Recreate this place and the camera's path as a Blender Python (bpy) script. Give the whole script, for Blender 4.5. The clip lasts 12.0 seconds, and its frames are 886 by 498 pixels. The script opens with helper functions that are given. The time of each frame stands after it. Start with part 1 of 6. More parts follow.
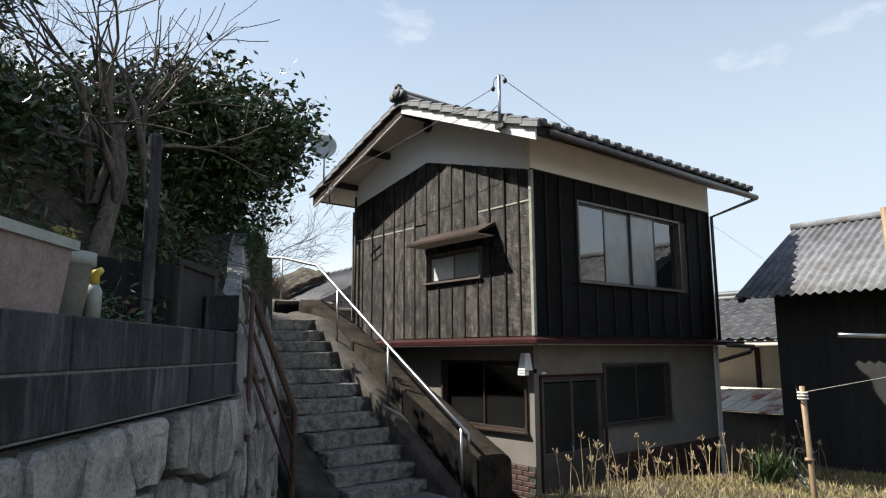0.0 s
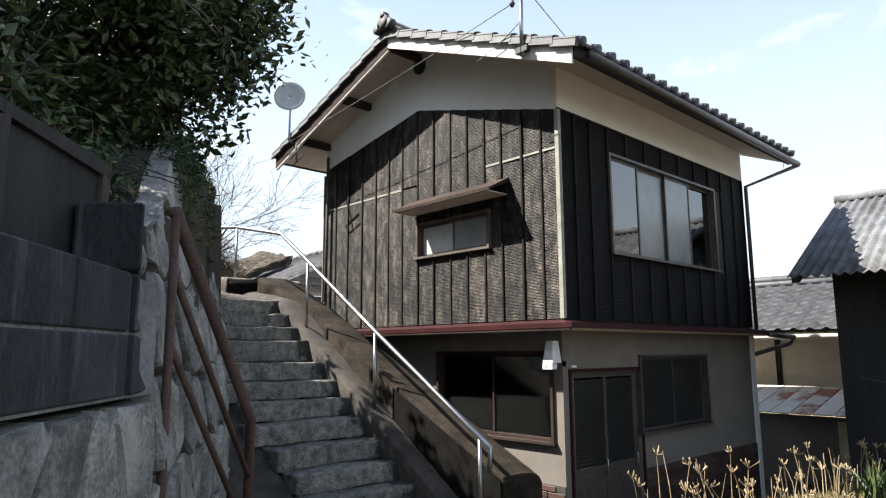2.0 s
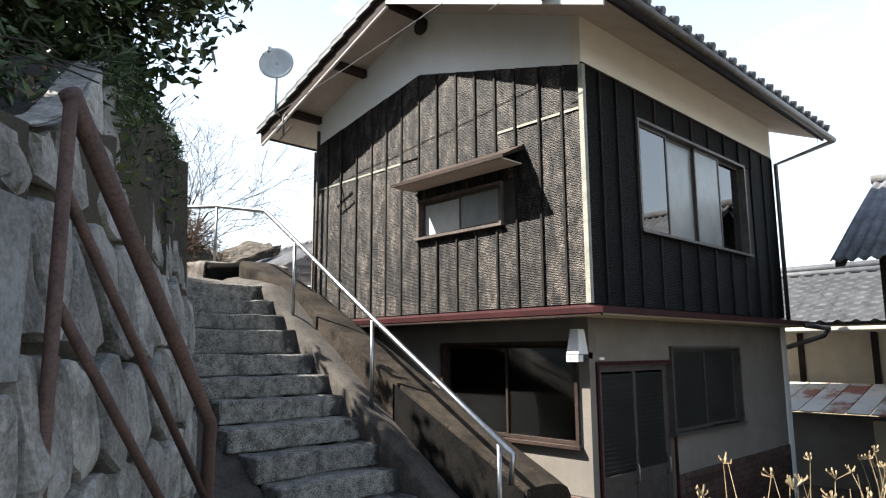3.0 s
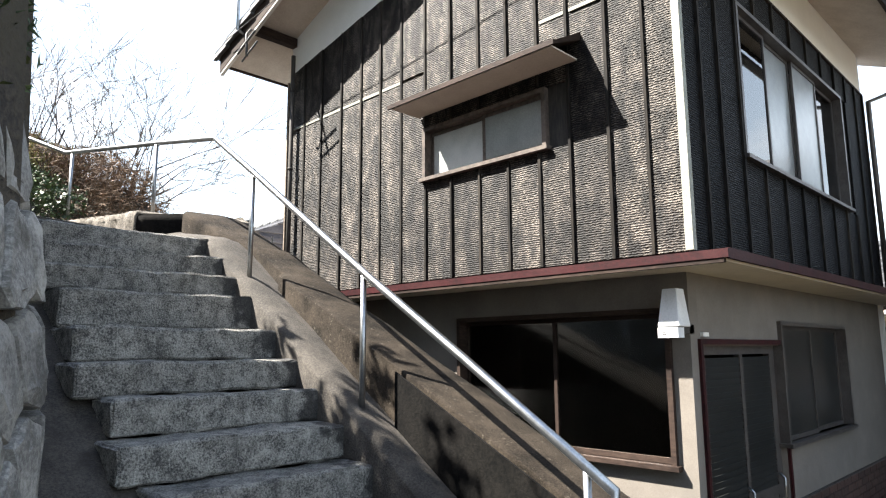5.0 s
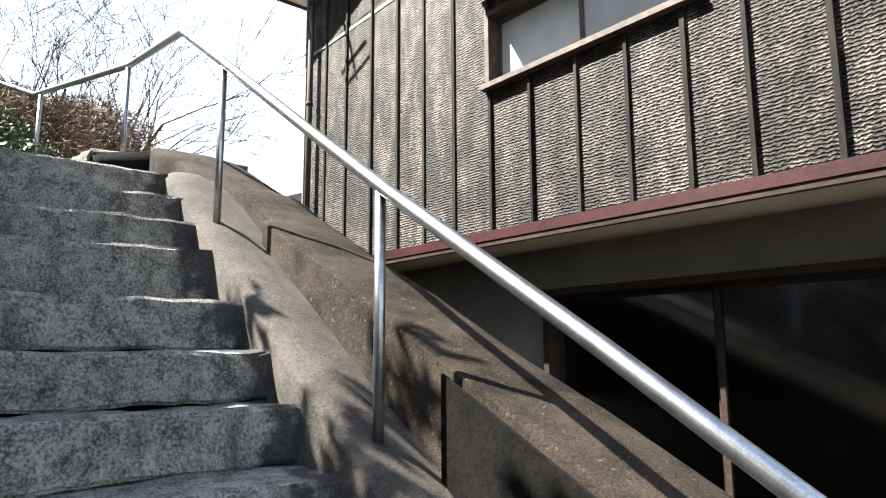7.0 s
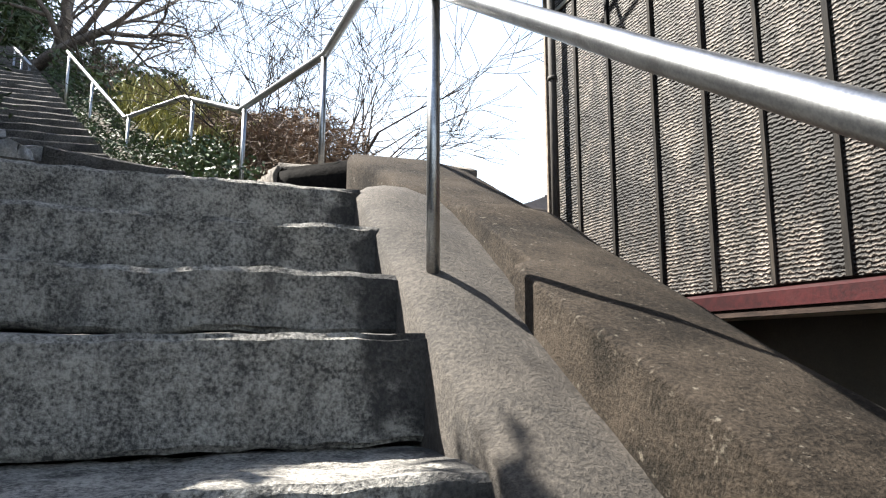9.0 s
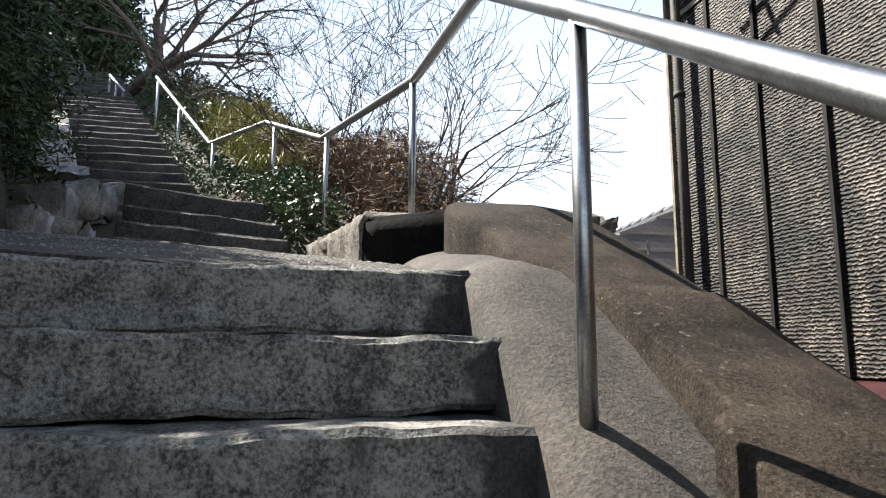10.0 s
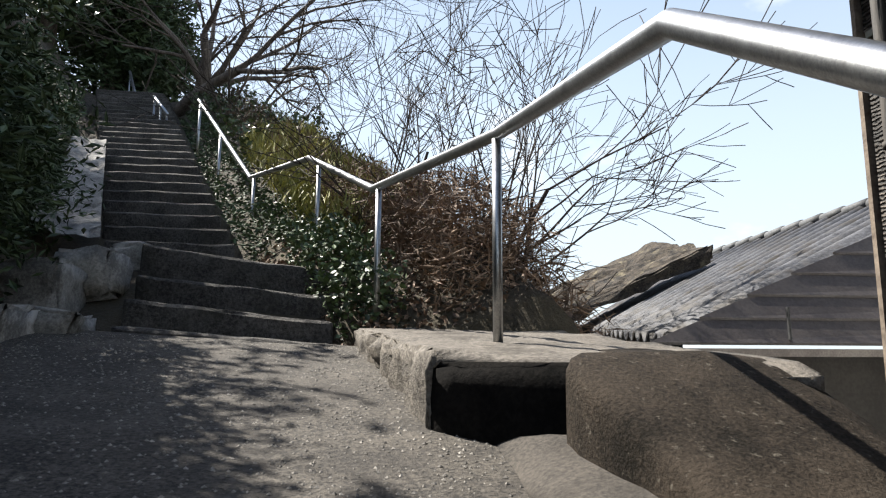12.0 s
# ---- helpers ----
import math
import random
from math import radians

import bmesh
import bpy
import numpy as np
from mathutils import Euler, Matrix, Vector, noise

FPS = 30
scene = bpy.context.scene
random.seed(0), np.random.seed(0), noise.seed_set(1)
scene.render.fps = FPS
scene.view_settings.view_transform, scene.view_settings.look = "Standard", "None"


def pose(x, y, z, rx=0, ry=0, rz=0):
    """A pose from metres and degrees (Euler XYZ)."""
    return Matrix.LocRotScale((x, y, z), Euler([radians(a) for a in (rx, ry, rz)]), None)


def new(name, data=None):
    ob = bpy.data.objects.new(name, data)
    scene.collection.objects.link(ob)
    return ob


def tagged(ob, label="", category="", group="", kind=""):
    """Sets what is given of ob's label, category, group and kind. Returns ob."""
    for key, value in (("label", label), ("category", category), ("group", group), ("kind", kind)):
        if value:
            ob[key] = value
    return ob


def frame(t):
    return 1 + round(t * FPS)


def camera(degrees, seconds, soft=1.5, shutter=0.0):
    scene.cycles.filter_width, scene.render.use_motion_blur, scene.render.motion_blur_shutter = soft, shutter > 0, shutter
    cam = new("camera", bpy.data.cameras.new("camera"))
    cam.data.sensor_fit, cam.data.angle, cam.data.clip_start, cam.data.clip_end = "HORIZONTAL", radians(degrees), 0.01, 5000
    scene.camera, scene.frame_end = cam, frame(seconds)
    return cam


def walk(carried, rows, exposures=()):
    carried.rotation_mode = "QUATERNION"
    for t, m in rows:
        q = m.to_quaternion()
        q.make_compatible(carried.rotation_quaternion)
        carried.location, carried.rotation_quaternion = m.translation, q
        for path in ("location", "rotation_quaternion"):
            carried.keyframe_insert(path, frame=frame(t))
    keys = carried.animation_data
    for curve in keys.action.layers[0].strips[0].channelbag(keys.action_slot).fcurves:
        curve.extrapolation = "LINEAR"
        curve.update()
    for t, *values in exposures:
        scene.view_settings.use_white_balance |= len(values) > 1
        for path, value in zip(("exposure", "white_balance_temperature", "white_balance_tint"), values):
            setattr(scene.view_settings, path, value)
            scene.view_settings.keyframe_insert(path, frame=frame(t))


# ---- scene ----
cam = camera(67.9, 12.0, soft=1.2)
METRES, EYE, TILT, LEAN, TURN = 10.4, 1.69, 0.0, 0.0, -39.6
ROWS = [
    (0.0, 0.0, 0.0, 0.0, 0.04, 8.87, 0.27),
    (0.5, -0.0117, 0.0484, -0.0042, -1.09, 8.87, 0.29),
    (1.0, -0.0225, 0.1006, -0.0083, -2.64, 8.88, 0.3),
    (1.5, -0.0353, 0.1495, -0.0104, -3.01, 8.87, 0.29),
    (2.0, -0.0441, 0.1978, -0.0121, -3.45, 8.83, 0.27),
    (2.5, -0.0482, 0.2456, -0.0152, -3.88, 8.85, 0.37),
    (3.0, -0.0528, 0.2912, -0.0202, -4.17, 8.77, 0.31),
    (5.0, -0.0618, 0.4921, -0.0362, -5.31, 8.71, 0.37),
    (5.5, -0.0589, 0.5315, -0.0387, -4.72, 8.81, 0.39),
    (6.0, -0.0534, 0.5739, -0.04, -4.05, 8.79, 0.46),
    (6.5, -0.05, 0.625, -0.0433, -3.32, 8.7, 0.4),
    (8.5, -0.0881, 0.7903, -0.0156, 15.79, 8.75, 0.1),
    (9.0, -0.0993, 0.8147, -0.0034, 19.23, 8.82, -0.03),
    (9.5, -0.113, 0.834, 0.0104, 23.07, 8.8, -0.03),
    (10.0, -0.126, 0.8518, 0.0284, 26.39, 8.88, -0.2),
    (10.5, -0.1378, 0.8724, 0.0457, 27.93, 8.91, -0.29),
    (11.0, -0.1532, 0.8884, 0.0606, 29.41, 8.88, -0.39),
    (11.5, -0.1636, 0.9093, 0.0754, 30.23, 8.83, -0.28),
    (12.0, -0.1778, 0.9224, 0.0856, 31.2, 8.85, -0.28),
]
EXPOSURES = [(0.0, 1.22), (1.0, 1.36), (2.0, 1.70), (3.0, 2.03), (5.0, 2.6), (6.5, 2.7), (8.5, 2.5), (9.5, 2.2), (10.5, 1.79), (12.0, 1.47)]
walk(cam, [(t, pose(0, 0, EYE, TILT, LEAN, TURN) @ pose(METRES * x, METRES * y, METRES * z, 90 + pitch, roll, yaw)) for t, x, y, z, yaw, pitch, roll in ROWS], EXPOSURES)

# ---- daylight ----
SUN_DIR = Vector((-0.50, 0.48, 0.85)).normalized()
sun_data = bpy.data.lights.new("sun", "SUN")
sun_data.energy, sun_data.angle, sun_data.color = 5.0, radians(0.53), (1.0, 0.95, 0.87)
sun = new("sun", sun_data)
sun.rotation_mode = "QUATERNION"
sun.rotation_quaternion = SUN_DIR.to_track_quat("Z", "Y")
world = bpy.data.worlds.new("sky")
scene.world = world
world.use_nodes = True
wn, wl = world.node_tree.nodes, world.node_tree.links
wn.clear()
sky = wn.new("ShaderNodeTexSky")
sky.sky_type, sky.sun_disc = "NISHITA", False
sky.sun_elevation = math.asin(SUN_DIR.z)
sky.sun_rotation = math.atan2(SUN_DIR.x, SUN_DIR.y)
sky.altitude, sky.air_density, sky.dust_density, sky.ozone_density = 50, 1.0, 1.0, 0.8
tc = wn.new("ShaderNodeTexCoord")
mp = wn.new("ShaderNodeMapping")
mp.inputs["Scale"].default_value = (1.0, 1.0, 2.0)
mp.inputs["Location"].default_value = (0.35, 0.2, 0.1)
cn = wn.new("ShaderNodeTexNoise")
cn.inputs["Scale"].default_value, cn.inputs["Detail"].default_value, cn.inputs["Roughness"].default_value = 2.6, 9.0, 0.55
cr = wn.new("ShaderNodeMapRange")
cr.inputs["From Min"].default_value, cr.inputs["From Max"].default_value, cr.inputs["To Max"].default_value = 0.57, 0.70, 0.8
cm = wn.new("ShaderNodeMix")
cm.data_type = "RGBA"
cm.inputs["B"].default_value = (6.5, 6.6, 6.8, 1)
bg = wn.new("ShaderNodeBackground")
bg.inputs["Strength"].default_value = 0.078
wo = wn.new("ShaderNodeOutputWorld")
wl.new(tc.outputs["Generated"], mp.inputs["Vector"])
wl.new(mp.outputs["Vector"], cn.inputs["Vector"])
wl.new(cn.outputs["Fac"], cr.inputs["Value"])
wl.new(cr.outputs["Result"], cm.inputs["Factor"])
# a pale haze that thickens towards the horizon, all the way round
sep = wn.new("ShaderNodeSeparateXYZ")
hz = wn.new("ShaderNodeMapRange")
hz.interpolation_type = "SMOOTHSTEP"
hz.inputs["From Min"].default_value, hz.inputs["From Max"].default_value = 0.95, 0.02
hz.inputs["To Min"].default_value, hz.inputs["To Max"].default_value = 0.0, 0.85
hm = wn.new("ShaderNodeMix")
hm.data_type = "RGBA"
hm.inputs["B"].default_value = (4.5, 5.15, 5.65, 1)
wl.new(tc.outputs["Generated"], sep.inputs[0])
wl.new(sep.outputs["Z"], hz.inputs["Value"])
wl.new(hz.outputs["Result"], hm.inputs["Factor"])
wl.new(sky.outputs["Color"], hm.inputs["A"])
wl.new(hm.outputs["Result"], cm.inputs["A"])
wl.new(cm.outputs["Result"], bg.inputs["Color"])
wl.new(bg.outputs["Background"], wo.inputs["Surface"])

# ---- materials ----


def material(name, dark, light, scale=6.0, rough=0.8, bump=0.3, grain=60.0, metal=0.0, stretch=(1, 1, 1), third=None, third_scale=1.5,
             third_amount=(0.5, 0.7), spec=0.5, depth=0.01, per_object=0.0, per_island=0.0, normal_up=None, distort=0.0, fine_share=0.5, third_stretch=None):
    """A surface of two tones over a coarse noise, with stains of a third tone and a fine relief."""
    m = bpy.data.materials.new(name)
    m.use_nodes = True
    n, l = m.node_tree.nodes, m.node_tree.links
    b = n["Principled BSDF"]
    co = n.new("ShaderNodeTexCoord")
    info = n.new("ShaderNodeObjectInfo")
    shift = n.new("ShaderNodeVectorMath")
    shift.operation = "MULTIPLY_ADD"
    shift.inputs[0].default_value = (17.0, 31.0, 23.0)
    l.new(info.outputs["Random"], shift.inputs[1])
    l.new(co.outputs["Object"], shift.inputs[2])
    mapping = n.new("ShaderNodeMapping")
    mapping.inputs["Scale"].default_value = stretch
    l.new(shift.outputs[0], mapping.inputs["Vector"])
    coarse = n.new("ShaderNodeTexNoise")
    coarse.inputs["Scale"].default_value, coarse.inputs["Detail"].default_value, coarse.inputs["Roughness"].default_value = scale, 6.0, 0.65
    coarse.inputs["Distortion"].default_value = distort
    l.new(mapping.outputs["Vector"], coarse.inputs["Vector"])
    fine = n.new("ShaderNodeTexNoise")
    fine.inputs["Scale"].default_value, fine.inputs["Detail"].default_value, fine.inputs["Roughness"].default_value = grain, 4.0, 0.7
    l.new(mapping.outputs["Vector"], fine.inputs["Vector"])
    blend = n.new("ShaderNodeMath")
    blend.operation = "MULTIPLY_ADD"
    blend.inputs[1].default_value = fine_share
    l.new(fine.outputs["Fac"], blend.inputs[0])
    half = n.new("ShaderNodeMath")
    half.operation = "MULTIPLY"
    half.inputs[1].default_value = 1 - fine_share
    l.new(coarse.outputs["Fac"], half.inputs[0])
    l.new(half.outputs[0], blend.inputs[2])
    ramp = n.new("ShaderNodeMapRange")
    ramp.inputs["From Min"].default_value, ramp.inputs["From Max"].default_value = 0.41, 0.59
    l.new(blend.outputs[0], ramp.inputs["Value"])
    mix = n.new("ShaderNodeMix")
    mix.data_type = "RGBA"
    mix.inputs["A"].default_value, mix.inputs["B"].default_value = (*dark, 1), (*light, 1)
    l.new(ramp.outputs["Result"], mix.inputs["Factor"])
    colour = mix.outputs["Result"]
    if third:
        stain = n.new("ShaderNodeTexNoise")
        stain.inputs["Scale"].default_value, stain.inputs["Detail"].default_value = third_scale, 8.0
        stain.inputs["Roughness"].default_value = 0.7
        if third_stretch:
            pull = n.new("ShaderNodeMapping")
            pull.inputs["Scale"].default_value = third_stretch
            l.new(shift.outputs[0], pull.inputs["Vector"])
            l.new(pull.outputs["Vector"], stain.inputs["Vector"])
        else:
            l.new(shift.outputs[0], stain.inputs["Vector"])
        edge = n.new("ShaderNodeMapRange")
        edge.inputs["From Min"].default_value, edge.inputs["From Max"].default_value = third_amount
        l.new(stain.outputs["Fac"], edge.inputs["Value"])
        over = n.new("ShaderNodeMix")
        over.data_type = "RGBA"
        l.new(edge.outputs["Result"], over.inputs["Factor"])
        l.new(colour, over.inputs["A"])
        over.inputs["B"].default_value = (*third, 1)
        colour = over.outputs["Result"]
    if per_object or per_island:
        vary = n.new("ShaderNodeHueSaturation")
        amount = n.new("ShaderNodeMapRange")
        k = per_object or per_island
        amount.inputs["To Min"].default_value, amount.inputs["To Max"].default_value = 1 - k, 1 + k
        if per_island:
            geo = n.new("ShaderNodeNewGeometry")
            l.new(geo.outputs["Random Per Island"], amount.inputs["Value"])
        else:
            l.new(info.outputs["Random"], amount.inputs["Value"])
        l.new(amount.outputs["Result"], vary.inputs["Value"])
        l.new(colour, vary.inputs["Color"])
        colour = vary.outputs["Color"]
    l.new(colour, b.inputs["Base Color"])
    b.inputs["Roughness"].default_value, b.inputs["Metallic"].default_value = rough, metal
    b.inputs["Specular IOR Level"].default_value = spec
    if bump:
        bp = n.new("ShaderNodeBump")
        bp.inputs["Strength"].default_value, bp.inputs["Distance"].default_value = bump, depth
        l.new(blend.outputs[0], bp.inputs["Height"])
        l.new(bp.outputs["Normal"], b.inputs["Normal"])
    return m


def charred(name, dark, light, rough=0.5, spec=0.7):
    """Charred cedar: fine wavy ridges across the board, with weathered grey crests and scorched patches."""
    m = material(name, dark, light, scale=7.0, rough=rough, bump=0, grain=60, fine_share=0.6, per_object=0.35, spec=spec, third=(0.010, 0.009, 0.008), third_scale=5.5, third_amount=(0.40, 0.58), third_stretch=(1.6, 1.6, 0.6))
    n, l = m.node_tree.nodes, m.node_tree.links
    b = n["Principled BSDF"]
    shift = [x for x in n if x.bl_idname == "ShaderNodeVectorMath"][0]
    wave = n.new("ShaderNodeTexWave")
    wave.wave_type, wave.bands_direction = "BANDS", "Z"
    wave.inputs["Scale"].default_value, wave.inputs["Distortion"].default_value = 19.0, 5.0
    wave.inputs["Detail"].default_value, wave.inputs["Detail Scale"].default_value = 4.0, 2.6
    l.new(shift.outputs[0], wave.inputs["Vector"])
    sharp = n.new("ShaderNodeMapRange")
    sharp.inputs["From Min"].default_value, sharp.inputs["From Max"].default_value = 0.3, 0.8
    sharp.inputs["To Min"].default_value = 0.07
    l.new(wave.outputs["Fac"], sharp.inputs["Value"])
    tint = n.new("ShaderNodeMix")
    tint.data_type, tint.blend_type = "RGBA", "MULTIPLY"
    tint.inputs["Factor"].default_value = 1.0
    tail = b.inputs["Base Color"].links[0]
    l.new(tail.from_socket, tint.inputs["A"])
    l.new(sharp.outputs["Result"], tint.inputs["B"])
    l.new(tint.outputs["Result"], b.inputs["Base Color"])
    bp = n.new("ShaderNodeBump")
    bp.inputs["Strength"].default_value, bp.inputs["Distance"].default_value = 1.0, 0.012
    l.new(wave.outputs["Fac"], bp.inputs["Height"])
    l.new(bp.outputs["Normal"], b.inputs["Normal"])
    return m


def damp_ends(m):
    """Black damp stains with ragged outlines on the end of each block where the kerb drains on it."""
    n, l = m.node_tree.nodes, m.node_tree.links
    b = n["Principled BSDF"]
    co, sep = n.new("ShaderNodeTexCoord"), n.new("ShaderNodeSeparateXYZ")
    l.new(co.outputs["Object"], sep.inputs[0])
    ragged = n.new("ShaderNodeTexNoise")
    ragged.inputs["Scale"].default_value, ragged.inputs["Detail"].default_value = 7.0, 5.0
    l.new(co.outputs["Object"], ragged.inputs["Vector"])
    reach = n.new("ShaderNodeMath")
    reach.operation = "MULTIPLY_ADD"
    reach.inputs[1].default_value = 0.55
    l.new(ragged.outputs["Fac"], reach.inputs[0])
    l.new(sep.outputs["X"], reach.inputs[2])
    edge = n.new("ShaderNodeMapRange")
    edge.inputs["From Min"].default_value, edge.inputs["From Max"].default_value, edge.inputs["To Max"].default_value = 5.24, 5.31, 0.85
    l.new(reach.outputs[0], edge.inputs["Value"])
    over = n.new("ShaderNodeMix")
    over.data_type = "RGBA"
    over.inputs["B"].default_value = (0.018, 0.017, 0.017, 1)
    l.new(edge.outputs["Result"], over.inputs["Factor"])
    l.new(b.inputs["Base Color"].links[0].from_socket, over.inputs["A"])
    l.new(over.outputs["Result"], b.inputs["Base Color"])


def glass(name, tint, rough=0.03, index=2.3):
    """Window glass: a reflecting pane, partly seen through."""
    m = bpy.data.materials.new(name)
    m.use_nodes = True
    n, l = m.node_tree.nodes, m.node_tree.links
    n.clear()
    out = n.new("ShaderNodeOutputMaterial")
    gloss = n.new("ShaderNodeBsdfGlossy")
    gloss.inputs["Roughness"].default_value = rough
    body = n.new("ShaderNodeBsdfTransparent")
    body.inputs["Color"].default_value = (*tint, 1)
    fres = n.new("ShaderNodeFresnel")
    fres.inputs["IOR"].default_value = index
    mix = n.new("ShaderNodeMixShader")
    l.new(fres.outputs["Fac"], mix.inputs["Fac"])
    l.new(body.outputs[0], mix.inputs[1])
    l.new(gloss.outputs[0], mix.inputs[2])
    l.new(mix.outputs[0], out.inputs["Surface"])
    return m


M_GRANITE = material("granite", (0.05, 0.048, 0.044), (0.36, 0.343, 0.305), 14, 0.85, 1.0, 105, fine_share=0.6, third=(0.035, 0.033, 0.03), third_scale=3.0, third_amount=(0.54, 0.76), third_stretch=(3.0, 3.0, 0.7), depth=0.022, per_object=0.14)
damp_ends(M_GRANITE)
M_WALLSTONE = material("wall_stone", (0.12, 0.114, 0.103), (0.37, 0.352, 0.32), 4, 0.85, 0.7, 60, fine_share=0.4, third=(0.07, 0.063, 0.05), third_scale=3.5, third_amount=(0.54, 0.70), depth=0.018, per_object=0.22)
M_PALEJOINT = material("pale_joint", (0.12, 0.12, 0.118), (0.24, 0.24, 0.235), 8, 0.95, 0.6, 50)
M_MORTAR = material("joint", (0.025, 0.022, 0.019), (0.06, 0.054, 0.045), 8, 0.95, 0.8, 50, depth=0.02)
M_CONCRETE = material("concrete", (0.016, 0.0135, 0.0105), (0.072, 0.061, 0.049), 3.5, 0.9, 1.0, 90, fine_share=0.5, third=(0.025, 0.02, 0.015), third_scale=5.0, third_amount=(0.50, 0.66), depth=0.010)
M_PARAPET = material("dark_concrete", (0.008, 0.0064, 0.0047), (0.044, 0.0345, 0.0255), 3.5, 0.9, 1.0, 110, fine_share=0.45, spec=0.12, third=(0.10, 0.088, 0.07), third_scale=42.0, third_amount=(0.60, 0.68), depth=0.012)
M_BLACKSHEET = material("black_sheet", (0.0025, 0.0025, 0.0025), (0.010, 0.009, 0.008), 5, 0.95, 0.6, 60, fine_share=0.5, spec=0.1)
M_LEDGE = material("weathered_ledge", (0.05, 0.043, 0.035), (0.17, 0.15, 0.125), 4, 0.9, 1.0, 60, fine_share=0.6, third=(0.035, 0.028, 0.02), third_scale=3.0, third_amount=(0.50, 0.66), depth=0.014)
# Darker than the granite: shade of the upper risers is in its colour.
M_SHADESTONE = material("old_stone", (0.022, 0.019, 0.017), (0.105, 0.096, 0.085), 5, 0.9, 1.0, 55, fine_share=0.6, third=(0.03, 0.028, 0.02), third_scale=3, third_amount=(0.5, 0.7), depth=0.02, per_object=0.2)
M_PEBBLE = material("pebble", (0.09, 0.08, 0.066), (0.25, 0.23, 0.20), 20, 0.8, 0.3, 90, per_island=0.5)
M_IVY = material("ivy_leaf", (0.025, 0.045, 0.015), (0.075, 0.11, 0.04), 3, 0.5, 0.0, 30, per_island=0.5)
M_LANDING = material("landing", (0.015, 0.0125, 0.010), (0.10, 0.087, 0.070), 5, 0.9, 1.0, 75, fine_share=0.7, third=(0.025, 0.021, 0.017), third_scale=1.5, third_amount=(0.48, 0.68), depth=0.012)
M_BLOCK = material("block", (0.012, 0.012, 0.0135), (0.042, 0.042, 0.046), 4, 0.9, 0.5, 90, third=(0.15, 0.15, 0.16), third_scale=3.4, third_amount=(0.52, 0.76), third_stretch=(3.0, 3.0, 0.35), depth=0.006, per_object=0.3, stretch=(1, 1, 0.4))
M_SOIL = material("soil", (0.022, 0.018, 0.013), (0.07, 0.055, 0.038), 5, 0.95, 0.9, 40, third=(0.05, 0.04, 0.022), third_scale=1.2, third_amount=(0.45, 0.6), depth=0.03)
M_PATH = material("path", (0.07, 0.066, 0.06), (0.18, 0.17, 0.155), 4, 0.9, 0.5, 70, third=(0.09, 0.09, 0.07), third_scale=1.0, depth=0.01)
M_BOARD = charred("charred_board", (0.009, 0.008, 0.007), (0.27, 0.227, 0.19), 0.55, 0.22)
M_BLACKBOARD = charred("black_board", (0.005, 0.005, 0.005), (0.026, 0.024, 0.024), 0.7, 0.25)
M_LATH = material("lath", (0.004, 0.0038, 0.0035), (0.028, 0.023, 0.018), 5, 0.8, 0.6, 60, stretch=(1, 1, 0.15), per_object=0.6, spec=0.2)
M_BATTEN = material("batten", (0.018, 0.016, 0.015), (0.06, 0.05, 0.04), 5, 0.8, 0.6, 60, stretch=(1, 1, 0.15), per_object=0.4)
M_PLASTER = material("plaster", (0.76, 0.75, 0.72), (0.85, 0.84, 0.81), 2, 0.9, 0.15, 150, depth=0.003)
M_STUCCO = material("stucco", (0.135, 0.118, 0.10), (0.185, 0.164, 0.14), 3, 0.9, 0.4, 160, third=(0.14, 0.127, 0.11), third_scale=1.2, depth=0.004)
M_TILE = material("roof_tile", (0.05, 0.052, 0.055), (0.12, 0.123, 0.127), 4, 0.7, 0.3, 60, per_object=0.25, per_island=0.0)
M_PALETILE = material("pale_tile", (0.038, 0.04, 0.044), (0.08, 0.084, 0.09), 4, 0.55, 0.2, 60, per_island=0.18)
M_SLATE = material("corrugated", (0.07, 0.072, 0.078), (0.17, 0.174, 0.184), 5, 0.7, 0.4, 50, third=(0.06, 0.056, 0.05), third_scale=2.2, third_amount=(0.48, 0.66), per_island=0.08)
M_BROWNWOOD = material("brown_wood", (0.016, 0.010, 0.008), (0.045, 0.029, 0.022), 5, 0.75, 0.4, 50, spec=0.2, stretch=(0.3, 0.3, 1))
M_TIMBER = material("weathered_timber", (0.10, 0.075, 0.055), (0.26, 0.21, 0.16), 5, 0.8, 0.5, 50, stretch=(0.4, 0.4, 0.4))
M_THATCH = material("rotten_thatch", (0.012, 0.010, 0.008), (0.10, 0.08, 0.058), 6, 0.95, 1.0, 45, third=(0.20, 0.17, 0.11), third_scale=4, third_amount=(0.56, 0.66), depth=0.04)
M_SOFFIT = material("soffit", (0.48, 0.41, 0.35), (0.60, 0.53, 0.46), 4, 0.8, 0.2, 60)
M_CREAM = material("cream_paint", (0.50, 0.45, 0.37), (0.60, 0.55, 0.46), 3, 0.8, 0.15, 90)
M_RED = material("red_metal", (0.018, 0.004, 0.005), (0.045, 0.008, 0.009), 6, 0.5, 0.15, 60, spec=0.25, third=(0.035, 0.012, 0.012), third_scale=3)
M_WHITE = material("white_paint", (0.68, 0.66, 0.62), (0.80, 0.78, 0.74), 5, 0.6, 0.15, 80, third=(0.5, 0.47, 0.42), third_scale=2, third_amount=(0.55, 0.75))
M_PALEGREEN = material("pale_trim", (0.19, 0.19, 0.155), (0.31, 0.31, 0.26), 6, 0.7, 0.2, 60)
